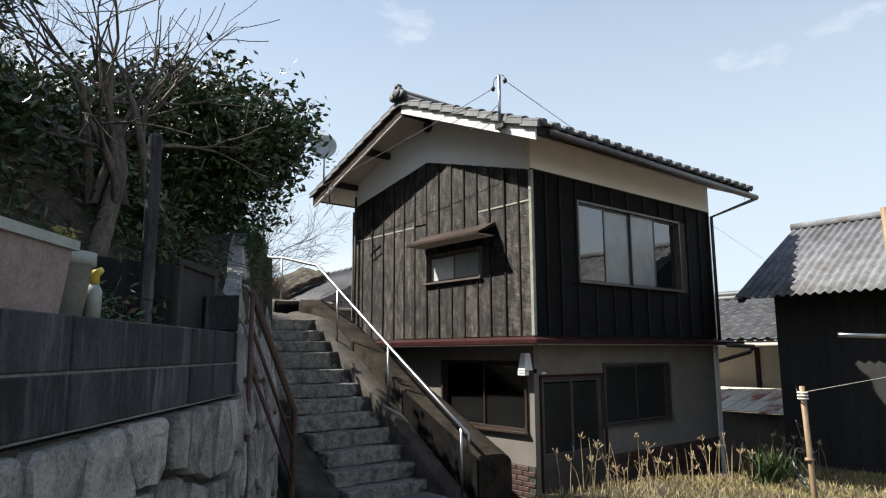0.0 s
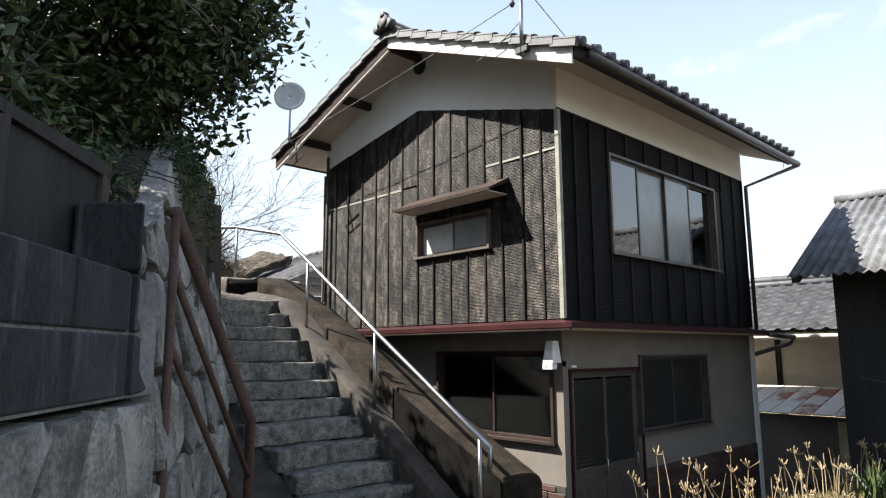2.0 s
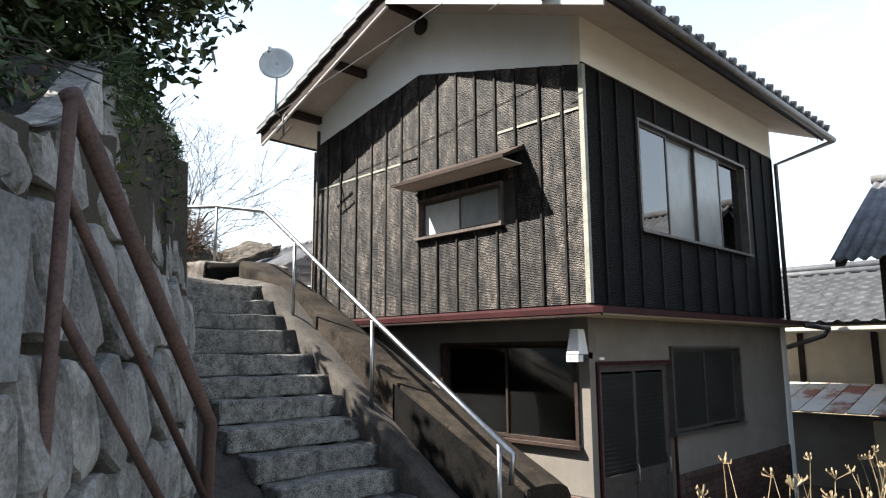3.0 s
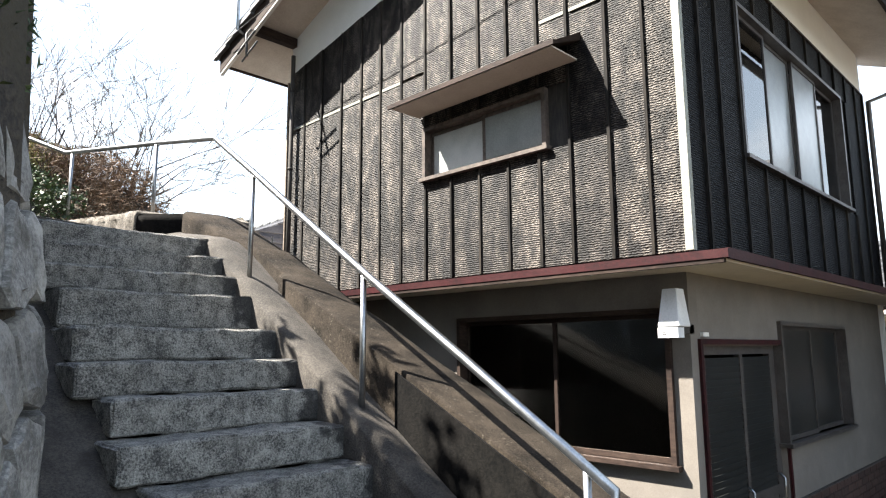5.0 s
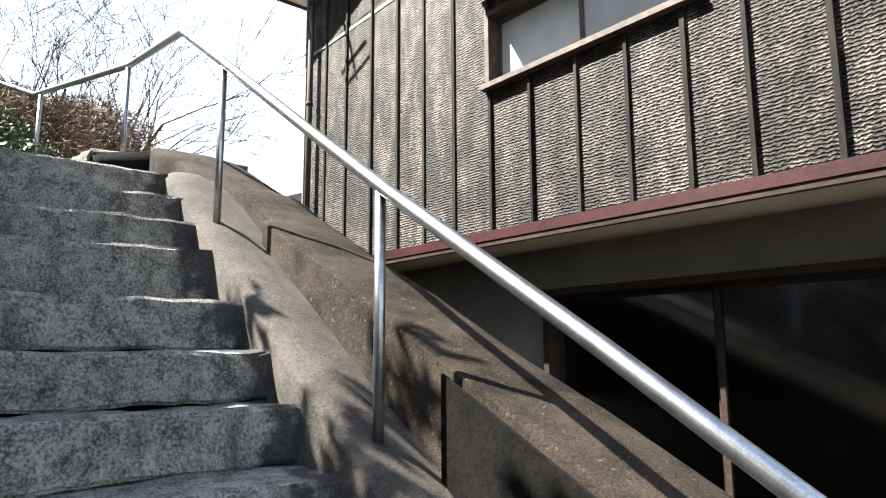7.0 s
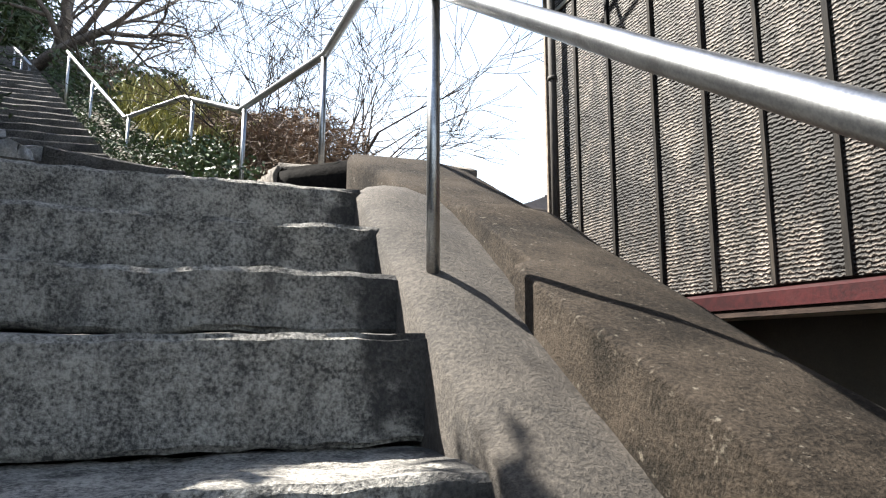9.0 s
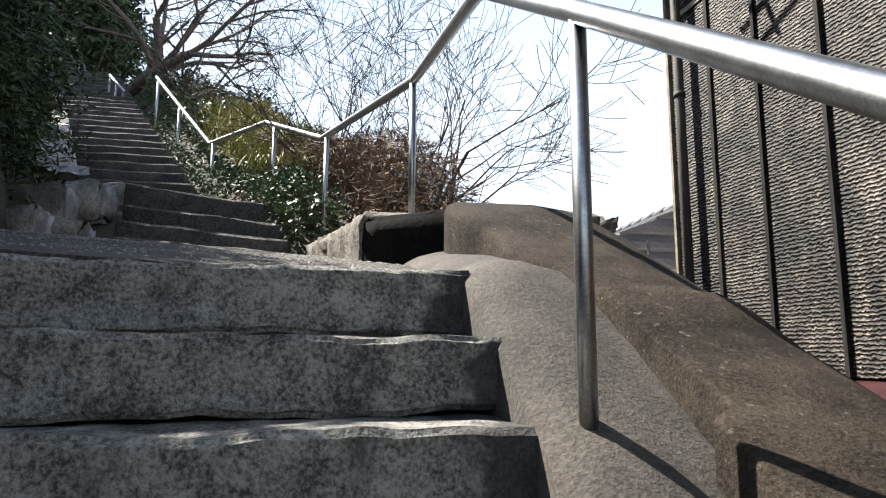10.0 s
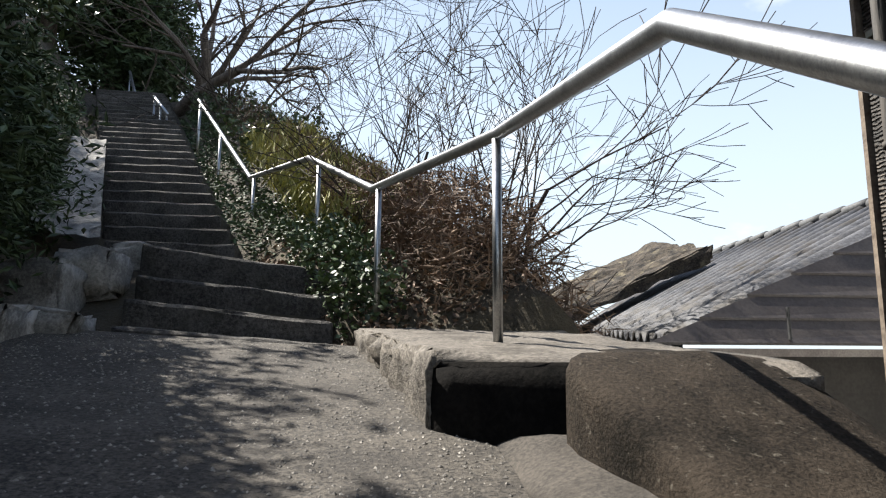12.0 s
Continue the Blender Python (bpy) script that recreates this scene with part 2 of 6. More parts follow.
M_STEEL = material("steel", (0.27, 0.28, 0.29), (0.42, 0.43, 0.44), 20, 0.36, 0.05, 200, metal=1.0, third=(0.20, 0.20, 0.20), third_scale=9.0, third_amount=(0.55, 0.75))
M_ALU = material("window_frame", (0.09, 0.08, 0.075), (0.15, 0.135, 0.125), 8, 0.45, 0.05, 100, metal=0.6)
M_RUSTPIPE = material("rust_pipe", (0.05, 0.028, 0.022), (0.12, 0.065, 0.045), 12, 0.75, 0.5, 80, third=(0.035, 0.025, 0.022), third_scale=6)
M_BLACKWOOD = material("black_wall", (0.010, 0.010, 0.010), (0.028, 0.027, 0.026), 3, 0.8, 0.4, 40, stretch=(3, 3, 0.3))
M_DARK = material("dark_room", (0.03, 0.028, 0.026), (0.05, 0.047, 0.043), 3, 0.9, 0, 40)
M_BRICK = material("brick", (0.035, 0.02, 0.016), (0.085, 0.045, 0.035), 9, 0.6, 0.3, 90, per_object=0.35)
M_GLASS = glass("glass", (0.8, 0.82, 0.81))
M_SKYGLASS = glass("bright_glass", (0.25, 0.25, 0.25), 0.01, 2.8)
# Warm copy of the plaster; bounced ground light is put into its tint.
M_BOUNCEPLASTER = material("bounce_lit_plaster", (0.78, 0.72, 0.60), (0.86, 0.80, 0.68), 2, 0.9, 0.15, 150, depth=0.003)
M_DARKGLASS = glass("dark_glass", (0.8, 0.82, 0.82), 0.09, 1.6)
M_FROSTGLASS = material("frosted_glass", (0.20, 0.21, 0.205), (0.27, 0.28, 0.27), 4, 0.22, 0.1, 120, spec=0.7)
M_RIBGLASS = material("ribbed_glass", (0.012, 0.0125, 0.012), (0.026, 0.027, 0.026), 4, 0.3, 0.1, 120, spec=0.45)
M_FROST = material("curtain", (0.55, 0.55, 0.53), (0.68, 0.68, 0.66), 6, 0.8, 0.1, 60, stretch=(6, 6, 0.3))
M_BARK = material("bark", (0.055, 0.042, 0.035), (0.17, 0.14, 0.115), 6, 0.9, 0.8, 50, stretch=(1, 1, 0.3), depth=0.02)
M_TWIG = material("twig", (0.018, 0.013, 0.011), (0.05, 0.037, 0.03), 4, 0.95, 0.2, 40)
M_LEAF = material("leaf", (0.022, 0.038, 0.013), (0.075, 0.105, 0.035), 3, 0.4, 0.0, 30, per_island=0.45)
M_CONIFER = material("conifer", (0.02, 0.04, 0.015), (0.066, 0.098, 0.036), 3, 0.7, 0.0, 30, per_island=0.4)
M_GRASS = material("grass", (0.13, 0.14, 0.035), (0.33, 0.30, 0.09), 2, 0.7, 0.0, 20, per_island=0.35)
M_DRY = material("dry_grass", (0.18, 0.13, 0.07), (0.40, 0.31, 0.18), 2, 0.8, 0.0, 20, per_island=0.35)
M_BROWNLEAF = material("brown_leaf", (0.08, 0.05, 0.032), (0.23, 0.155, 0.10), 2, 0.8, 0.0, 20, per_island=0.4)
M_MOSS = material("moss", (0.05, 0.075, 0.02), (0.13, 0.15, 0.05), 6, 0.95, 0.6, 60)
M_POT = material("pot", (0.26, 0.275, 0.245), (0.35, 0.365, 0.32), 5, 0.6, 0.1, 60)
M_PINKPOT = material("faded_pot", (0.20, 0.145, 0.13), (0.31, 0.245, 0.22), 6, 0.8, 0.2, 60)
M_YELLOW = material("yellow_plastic", (0.55, 0.42, 0.04), (0.65, 0.52, 0.08), 5, 0.4, 0.0, 60)
M_BAMBOO = material("bamboo", (0.16, 0.105, 0.058), (0.27, 0.19, 0.105), 8, 0.6, 0.2, 60, stretch=(1, 1, 0.2))
M_CABLE = material("cable", (0.02, 0.02, 0.02), (0.05, 0.05, 0.05), 8, 0.6, 0, 60)
M_LAMPWHITE = material("lamp_white", (0.62, 0.62, 0.62), (0.74, 0.74, 0.74), 8, 0.5, 0.1, 80)
M_RUSTY = material("rusty_sheet", (0.20, 0.075, 0.05), (0.34, 0.15, 0.10), 3, 0.7, 0.2, 50, third=(0.5, 0.47, 0.40), third_scale=1.6, third_amount=(0.44, 0.52))
M_DISH = material("dish_grey", (0.40, 0.42, 0.42), (0.52, 0.54, 0.54), 8, 0.5, 0, 80)
M_BROWNROOF = material("brown_roof", (0.04, 0.033, 0.031), (0.075, 0.065, 0.061), 3, 0.55, 0.15, 50)
M_FARWALL = material("ochre_plaster", (0.52, 0.43, 0.30), (0.64, 0.54, 0.39), 3, 0.9, 0.2, 90)
M_PALESHEET = material("pale_sheet", (0.50, 0.47, 0.40), (0.64, 0.61, 0.53), 3, 0.6, 0.2, 50, third=(0.28, 0.12, 0.08), third_scale=1.8, third_amount=(0.56, 0.64))
M_OLDSLATE = material("old_slate", (0.022, 0.022, 0.025), (0.10, 0.102, 0.112), 6, 0.7, 0.5, 50, third=(0.035, 0.028, 0.02), third_scale=3.0, third_amount=(0.48, 0.62))
# Paler copy of the frosted glass; the left pane's sunlight is in its colour.
M_LITGLASS = material("sunlit_pane_glass", (0.42, 0.43, 0.42), (0.55, 0.56, 0.54), 4, 0.25, 0.1, 120, spec=0.7)
M_OLDFRAME = material("dark_old_frame", (0.035, 0.025, 0.02), (0.11, 0.085, 0.068), 5, 0.7, 0.4, 50, stretch=(0.4, 0.4, 0.4))

# ---- mesh helpers ----


def box(bm, x0, y0, z0, x1, y1, z1, m=None):
    v = [bm.verts.new((x, y, z)) for x in (x0, x1) for y in (y0, y1) for z in (z0, z1)]
    if m is not None:
        for q in v:
            q.co = m @ q.co
    for f in ((0, 1, 3, 2), (4, 6, 7, 5), (0, 4, 5, 1), (2, 3, 7, 6), (0, 2, 6, 4), (1, 5, 7, 3)):
        bm.faces.new([v[i] for i in f])
    return v


def prism(bm, ring_a, ring_b):
    """A closed body between two rings of equal length."""
    a, b = [bm.verts.new(p) for p in ring_a], [bm.verts.new(p) for p in ring_b]
    bm.faces.new(a[::-1])
    bm.faces.new(b)
    for i in range(len(a)):
        j = (i + 1) % len(a)
        bm.faces.new((a[i], a[j], b[j], b[i]))


def tube(bm, points, radii, sides=8, cap=True):
    """A round bar along a chain of points."""
    pts = [Vector(p) for p in points]
    if isinstance(radii, (int, float)):
        radii = [radii] * len(pts)
    rings = []
    for i, p in enumerate(pts):
        d = (pts[min(i + 1, len(pts) - 1)] - pts[max(i - 1, 0)]).normalized()
        a = d.orthogonal().normalized() if i == 0 else (a - d * a.dot(d)).normalized()
        b = d.cross(a)
        rings.append([bm.verts.new(p + radii[i] * (math.cos(t) * a + math.sin(t) * b)) for t in (2 * math.pi * k / sides for k in range(sides))])
    for r, s in zip(rings, rings[1:]):
        for k in range(sides):
            bm.faces.new((r[k], r[(k + 1) % sides], s[(k + 1) % sides], s[k]))
    if cap:
        bm.faces.new(rings[0][::-1])
        bm.faces.new(rings[-1])


def link(name, bm, mat, smooth=False, crisp=0):
    bmesh.ops.recalc_face_normals(bm, faces=bm.faces)
    me = bpy.data.meshes.new(name)
    bm.to_mesh(me)
    bm.free()
    me.materials.append(mat)
    if smooth:
        for p in me.polygons:
            p.use_smooth = True
    if crisp:
        me.set_sharp_from_angle(angle=radians(crisp))
    return new(name, me)


def part(name, bm, mat, parent, label="", smooth=False, crisp=0):
    ob = link(name, bm, mat, smooth, crisp)
    ob.parent = parent
    if label:
        ob["label"] = label
    return ob


def boxes(name, mat, parent, *dims, label=""):
    bm = bmesh.new()
    for d in dims:
        box(bm, *d)
    return part(name, bm, mat, parent, label)


def thing(name, label, category, group="", kind="", at=(0, 0, 0)):
    ob = new(name)
    ob.location = at
    ob.empty_display_size = 0.1
    return tagged(ob, label, category, group, kind)


def mesh_from(name, verts, faces, mat, parent=None, smooth=False):
    me = bpy.data.meshes.new(name)
    me.from_pydata([tuple(v) for v in verts], [], [tuple(f) for f in faces])
    me.materials.append(mat)
    if smooth:
        for p in me.polygons:
            p.use_smooth = True
    me.update()
    ob = new(name, me)
    ob.parent = parent
    return ob


def rough_block(bm, x0, y0, z0, x1, y1, z1, cell=0.07, amp=0.012, seed=0.0, rounding=0.012, edge=0.018):
    """A hewn stone block: a box of fine cells with worn edges and an uneven skin."""
    def steps(a, b):
        n = max(2, round(abs(b - a) / cell))
        e = min(0.25, edge / abs(b - a))
        return [a] + [a + (b - a) * (e + (1 - 2 * e) * i / n) for i in range(n + 1)] + [b]

    xs, yl, zl = steps(x0, x1), steps(y0, y1), steps(z0, z1)
    nx, ny, nz = len(xs) - 1, len(yl) - 1, len(zl) - 1
    index = {}

    def vert(i, j, k):
        if (i, j, k) not in index:
            p = Vector((xs[i], yl[j], zl[k]))
            ends = (i in (0, nx)) + (j in (0, ny)) + (k in (0, nz))
            q = p * 3.1 + Vector((seed * 7.7, seed * 3.3, seed))
            d = noise.noise_vector(q) * amp + noise.noise_vector(q * 4.2) * amp * 0.6
            if ends > 1:
                s = Vector(((i == 0) - (i == nx), (j == 0) - (j == ny), (k == 0) - (k == nz)))
                p = p + s * rounding * (0.5 + abs(noise.noise(q * 2.0)) * 1.6)
            index[i, j, k] = bm.verts.new(p + d)
        return index[i, j, k]

    for i in range(nx):
        for j in range(ny):
            for k, flip in ((0, True), (nz, False)):
                f = [vert(i, j, k), vert(i + 1, j, k), vert(i + 1, j + 1, k), vert(i, j + 1, k)]
                bm.faces.new(f[::-1] if flip else f)
    for i in range(nx):
        for k in range(nz):
            for j in (0, ny):
                bm.faces.new([vert(i, j, k), vert(i + 1, j, k), vert(i + 1, j, k + 1), vert(i, j, k + 1)])
    for j in range(ny):
        for k in range(nz):
            for i in (0, nx):
                bm.faces.new([vert(i, j, k), vert(i, j + 1, k), vert(i, j + 1, k + 1), vert(i, j, k + 1)])
    return index


def cells(seeds, x0, z0, x1, z1):
    """The polygon of each seed: all that lies nearer to it than to the others."""
    out = []
    for a in seeds:
        poly = [(x0, z0), (x1, z0), (x1, z1), (x0, z1)]
        for b in seeds:
            if b is a or abs(b[0] - a[0]) > 1.6 or abs(b[1] - a[1]) > 1.6:
                continue
            nx, nz = b[0] - a[0], b[1] - a[1]
            c = nx * (a[0] + b[0]) / 2 + nz * (a[1] + b[1]) / 2
            cut = []
            for p, q in zip(poly, poly[1:] + poly[:1]):
                dp, dq = nx * p[0] + nz * p[1] - c, nx * q[0] + nz * q[1] - c
                if dp <= 0:
                    cut.append(p)
                if dp * dq < 0:
                    t = dp / (dp - dq)
                    cut.append((p[0] + t * (q[0] - p[0]), p[1] + t * (q[1] - p[1])))
            poly = cut
            if len(poly) < 3:
                break
        if len(poly) >= 3:
            out.append((a, poly))
    return out

# ---- lie of the land ----
NOSES = [(9.33, 2.20), (9.05, 2.02), (8.81, 1.85), (8.58, 1.69), (8.24, 1.455), (7.98, 1.26), (7.74, 1.085), (7.48, 0.90), (7.215, 0.71), (6.95, 0.525), (6.70, 0.35), (6.45, 0.175)]
WALL_LINE = [(-3.9, -3.05), (1.86, 4.36), (2.72, 5.80), (3.50, 7.25), (3.72, 9.2), (3.45, 10.6), (3.05, 11.9)]


def stair_z(y):
    """The line over the nosings."""
    return 2.20 - 0.71 * (9.33 - y)


def kerb_z(y):
    return 1.325 + 0.65 * (y - 8.0)


def parapet_z(y):
    return min(2.585, max(1.54 + 0.487 * (y - 8.0), kerb_z(min(y, 9.2)) + 0.05))


def landing_z(x, y):
    return 2.19 + 0.185 * min(y - 9.33, 1.0) + 0.145 * max(0.0, y - 10.33) - 0.05 * (x - 4.4)


def wall_x(y):
    """Where the retaining wall on the hill side stands at that y."""
    for (ax, ay), (bx, by) in zip(WALL_LINE, WALL_LINE[1:]):
        if ay <= y <= by:
            return ax + (bx - ax) * (y - ay) / (by - ay)
    return WALL_LINE[0][0] + (y + 3.05) * 0.78 if y < 0 else 3.05 - 0.33 * (y - 11.9)


def smooth(a, b, t):
    t = min(1.0, max(0.0, (t - a) / (b - a)))
    return t * t * (3 - 2 * t)


def flight_z(y):
    """The upper stairs' ground line."""
    if y < 12.0:
        return 2.6
    if y < 13.1:
        return 2.6 + (y - 12.0) * 0.58
    if y < 14.0:
        return 3.24 + (y - 13.1) * 0.15
    return 3.38 + (y - 14.0) * 0.50


def ground_z(x, y):
    n = noise.noise(Vector((x * 0.7, y * 0.7, 0))) * 0.12 + noise.noise(Vector((x * 2.3, y * 2.3, 5))) * 0.04
    far = max(0.0, math.hypot(x - 5, y - 8) - 40)
    if y > 30 or abs(x) > 40 or y < -30:
        return max(0.0, min(13.0, 8.0 + 0.25 * (y - 30) - 0.25 * x)) * smooth(5.0, -3.0, x) * math.exp(-far / 300) - 1.5
    left = wall_x(y) - x
    if y < 12.0 and left > 0.12:
        terrace = 1.72 if y < 4.45 else 2.1 + 0.62 * smooth(4.45, 6.5, y) + 0.12 * max(0.0, y - 6.5)
        rise = smooth(0.5, 2.2, left) * (1.45 - 0.5 * smooth(4.0, 6.0, y)) + max(0.0, left - 2.2) * 0.06
        # Out-of-view rise at far left is added to block sky light.
        return terrace + rise + n + max(0.0, left - 4.0) * 0.75 * smooth(-14, -6, y)
    if y < 12.0:
        if y > 9.3 and x < 5.2:
            return landing_z(x, y) - 0.06
        if x < 5.5 and y > 6.3:
            return max(-0.02, min(stair_z(y), 2.2) - 0.45)
        if x > 5.3 and y > 9.6:
            return 2.25 - 0.9 * smooth(5.9, 7.6, x) + n * 0.4 if y > 10.9 else -0.65 + 2.8 * smooth(5.4, 4.9, x)
        if x > 5.5 and y > 4.7:
            return -0.65
        edge = 4.5 - 0.04 * (x - 5)
        if x > 4.7 + 0.3 * noise.noise(Vector((y, 0, 3))) - max(0.0, 3.5 - y) * 0.62 and y < edge:
            return 0.30 + n * 0.5 - 0.06 * max(0.0, x - 5.6)
        return 0.0 + n * 0.15
    centre = 4.1 - 0.36 * (y - 12.0)
    off = x - centre
    base = flight_z(min(y, 24.0))
    if off < -1.0:
        return base + 0.10 + smooth(-1.0, -2.4, off) * 1.4 + max(0.0, -off - 2.0) * 0.5 + n
    if off > 0.75:
        return base - 0.02 + smooth(0.75, 2.0, off) * 0.30 - max(0.0, off - 1.7) * 0.75 - 0.5 * smooth(1.7, 2.4, off) + n
    return base - 0.12


def axis(parts):
    out = []
    for a, b, n in parts:
        out += list(np.linspace(a, b, n, endpoint=False))
    return out + [parts[-1][1]]


gx = axis([(-900, -60, 8), (-60, -8, 18), (-8, 0, 26), (0, 9, 82), (9, 16, 22), (16, 60, 14), (60, 900, 8)])
gy = axis([(-900, -60, 8), (-60, -5, 16), (-5, 2, 26), (2, 15, 120), (15, 26, 40), (26, 60, 12), (60, 900, 8)])
verts = [(x, y, ground_z(x, y)) for y in gy for x in gx]
w = len(gx)
faces = [(j * w + i, j * w + i + 1, (j + 1) * w + i + 1, (j + 1) * w + i) for j in range(len(gy) - 1) for i in range(w - 1)]
ground = mesh_from("ground", verts, faces, M_SOIL, smooth=True)
tagged(ground, "dark hillside soil with moss and leaf litter", "ground", kind="structure")

# ---- lane and landing ----


def sheet(name, x_edges, ys, top, mat, label, thick=0.12):
    """A slab whose upper side follows top(x, y) between two edges."""
    vs, fs, n = [], [], 14
    for y in ys:
        a, b = x_edges(y)
        for i in range(n):
            x = a + (b - a) * i / (n - 1)
            vs.append((x, y, top(x, y)))
    m = len(vs)
    vs += [(x, y, z - thick) for x, y, z in vs]
    rows = len(ys)
    for j in range(rows - 1):
        for i in range(n - 1):
            a = j * n + i
            fs.append((a, a + 1, a + n + 1, a + n))
            fs.append((m + a, m + a + n, m + a + n + 1, m + a + 1))
        for i in (0, n - 1):
            a = j * n + i
            fs.append((a, a + n, m + a + n, m + a))
    for i in range(n - 1):
        for j in (0, rows - 1):
            a = j * n + i
            fs.append((a, a + 1, m + a + 1, m + a))
    ob = mesh_from(name, vs, fs, mat, smooth=False)
    return tagged(ob, label, name, kind="structure")


sheet("pavement", lambda y: (wall_x(y) - 0.25, min(5.05, 2.6 + max(0, y + 3) * 0.42)), list(np.linspace(-5, 6.5, 50)),
      lambda x, y: 0.045 + noise.noise(Vector((x, y, 0))) * 0.012, M_PATH, "worn grey concrete lane along the stone wall")
sheet("landing", lambda y: (wall_x(y) - 0.15, 5.16 - 0.16 * max(0, y - 10.1)), list(np.linspace(9.36, 12.05, 40)),
      lambda x, y: landing_z(x, y) + noise.noise(Vector((x * 3, y * 3, 0))) * 0.008, M_LANDING, "rough exposed-gravel concrete landing between stairs")

# ---- lower stairs ----
stairs = thing("stairs", "weathered granite block stairs climbing beside the house", "stairs", kind="structure")
for i, (y, z) in enumerate(NOSES):
    bm = bmesh.new()
    left = 3.70 if i == 0 else (3.85 if i < 6 else (3.88 if i < 8 else 3.98))
    back = NOSES[i - 1][0] + 0.06 if i else y + 0.42
    low = NOSES[i + 1][1] + 0.004 if i + 1 < len(NOSES) else -0.03
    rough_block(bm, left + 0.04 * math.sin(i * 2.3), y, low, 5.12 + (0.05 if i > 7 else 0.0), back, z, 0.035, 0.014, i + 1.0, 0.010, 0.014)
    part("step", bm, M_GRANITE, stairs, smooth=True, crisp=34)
bm = bmesh.new()
prism(bm, [(3.5, 6.3, -0.2), (3.5, 9.4, -0.2), (3.5, 9.4, 1.95), (3.5, 6.3, -0.1)], [(4.0, 6.3, -0.2), (4.0, 9.4, -0.2), (4.0, 9.4, 1.95), (4.0, 6.3, -0.1)])
bmesh.ops.subdivide_edges(bm, edges=bm.edges, cuts=5, use_grid_fill=True)
for v in bm.verts:
    v.co += noise.noise_vector(v.co * 4) * 0.03
part("side_slope", bm, M_CONCRETE, stairs, "dark sloping concrete beside the steps", True)

# inner kerb with the railing, and the broad parapet beside it
ys = list(np.linspace(5.85, 10.34, 110))
bm = bmesh.new()
rings = []
for y in ys:
    z = kerb_z(y) if y < 9.4 else kerb_z(9.4) + (y - 9.4) * 0.2
    wob = noise.noise(Vector((0, y * 3, 0))) * 0.010 + noise.noise(Vector((0, y * 17, 4))) * 0.006
    z += noise.noise(Vector((3, y * 9, 0))) * 0.005
    prof = [(5.07, z - 0.75), (5.085 + wob, z - 0.014), (5.097 + wob, z - 0.002), (5.14, z + 0.022), (5.20, z + 0.026), (5.28, z + 0.012), (5.34, z - 0.012), (5.45, z - 0.03), (5.45, z - 0.75)]
    low_edge = smooth(9.2, 9.55, y) * (z - landing_z(5.08, max(y, 9.33)) - 0.012)
    rings.append([bm.verts.new((x, y, max(q - low_edge * smooth(5.36, 5.10, x) if q > z - 0.1 else q, -0.65))) for x, q in prof])
for r, s in zip(rings, rings[1:]):
    for k in range(len(r)):
        bm.faces.new((r[k], r[(k + 1) % len(r)], s[(k + 1) % len(r)], s[k]))
bm.faces.new(rings[0])
bm.faces.new(rings[-1][::-1])
kerb = link("kerb", bm, M_CONCRETE, True, 50)
tagged(kerb, "worn sloping concrete kerb carrying the steel railing", "kerb", kind="structure")
bm = bmesh.new()
rings = []
for y in [5.84] + list(np.linspace(5.86, 10.60, 130)) + [10.75, 10.95, 11.2]:
    z = parapet_z(min(y, 10.6)) - max(0.0, y - 10.6) * 0.05
    inner = 5.36 + (0.06 if y > 8.72 else 0.0) - 0.12 * smooth(9.25, 9.65, y) - 0.08 * smooth(9.6, 10.1, y) + 0.22 * smooth(10.14, 10.26, y) + noise.noise(Vector((9, y * 2.5, 0))) * 0.010 + noise.noise(Vector((9, y * 15, 6))) * 0.006
    z += noise.noise(Vector((2, y * 2.2, 1))) * 0.012 + noise.noise(Vector((2, y * 13, 1))) * 0.004
    e = 0.012 + 0.03 * smooth(9.0, 9.8, y)
    prof = [(inner - 0.01, -0.65), (inner, z - e), (inner + 0.3 * e, z - 0.35 * e), (inner + e, z), (5.60, z + 0.006), (5.76, z - 0.012), (5.85, z - 0.05), (5.89, z - 0.11), (5.90, -0.65)]
    rings.append([bm.verts.new((x, y, q)) for x, q in prof])
for r, s in zip(rings, rings[1:]):
    for k in range(len(r)):
        bm.faces.new((r[k], r[(k + 1) % len(r)], s[(k + 1) % len(r)], s[k]))
bm.faces.new(rings[0])
bm.faces.new(rings[-1][::-1])
parapet = link("parapet", bm, M_PARAPET, True, 50)
tagged(parapet, "broad mossy concrete parapet sloping along the stairs", "parapet", kind="structure")
# black lower face of the parapet
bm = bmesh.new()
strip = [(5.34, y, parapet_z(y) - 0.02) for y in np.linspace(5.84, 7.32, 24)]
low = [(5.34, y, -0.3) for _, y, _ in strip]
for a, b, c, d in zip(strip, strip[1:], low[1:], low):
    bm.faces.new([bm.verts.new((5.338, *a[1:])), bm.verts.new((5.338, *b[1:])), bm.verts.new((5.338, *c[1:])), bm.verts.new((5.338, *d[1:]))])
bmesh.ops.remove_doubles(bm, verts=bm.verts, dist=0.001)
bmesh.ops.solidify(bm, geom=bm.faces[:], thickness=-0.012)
part("stained_face", bm, M_BLACKSHEET, parapet, "blackened damp concrete face")
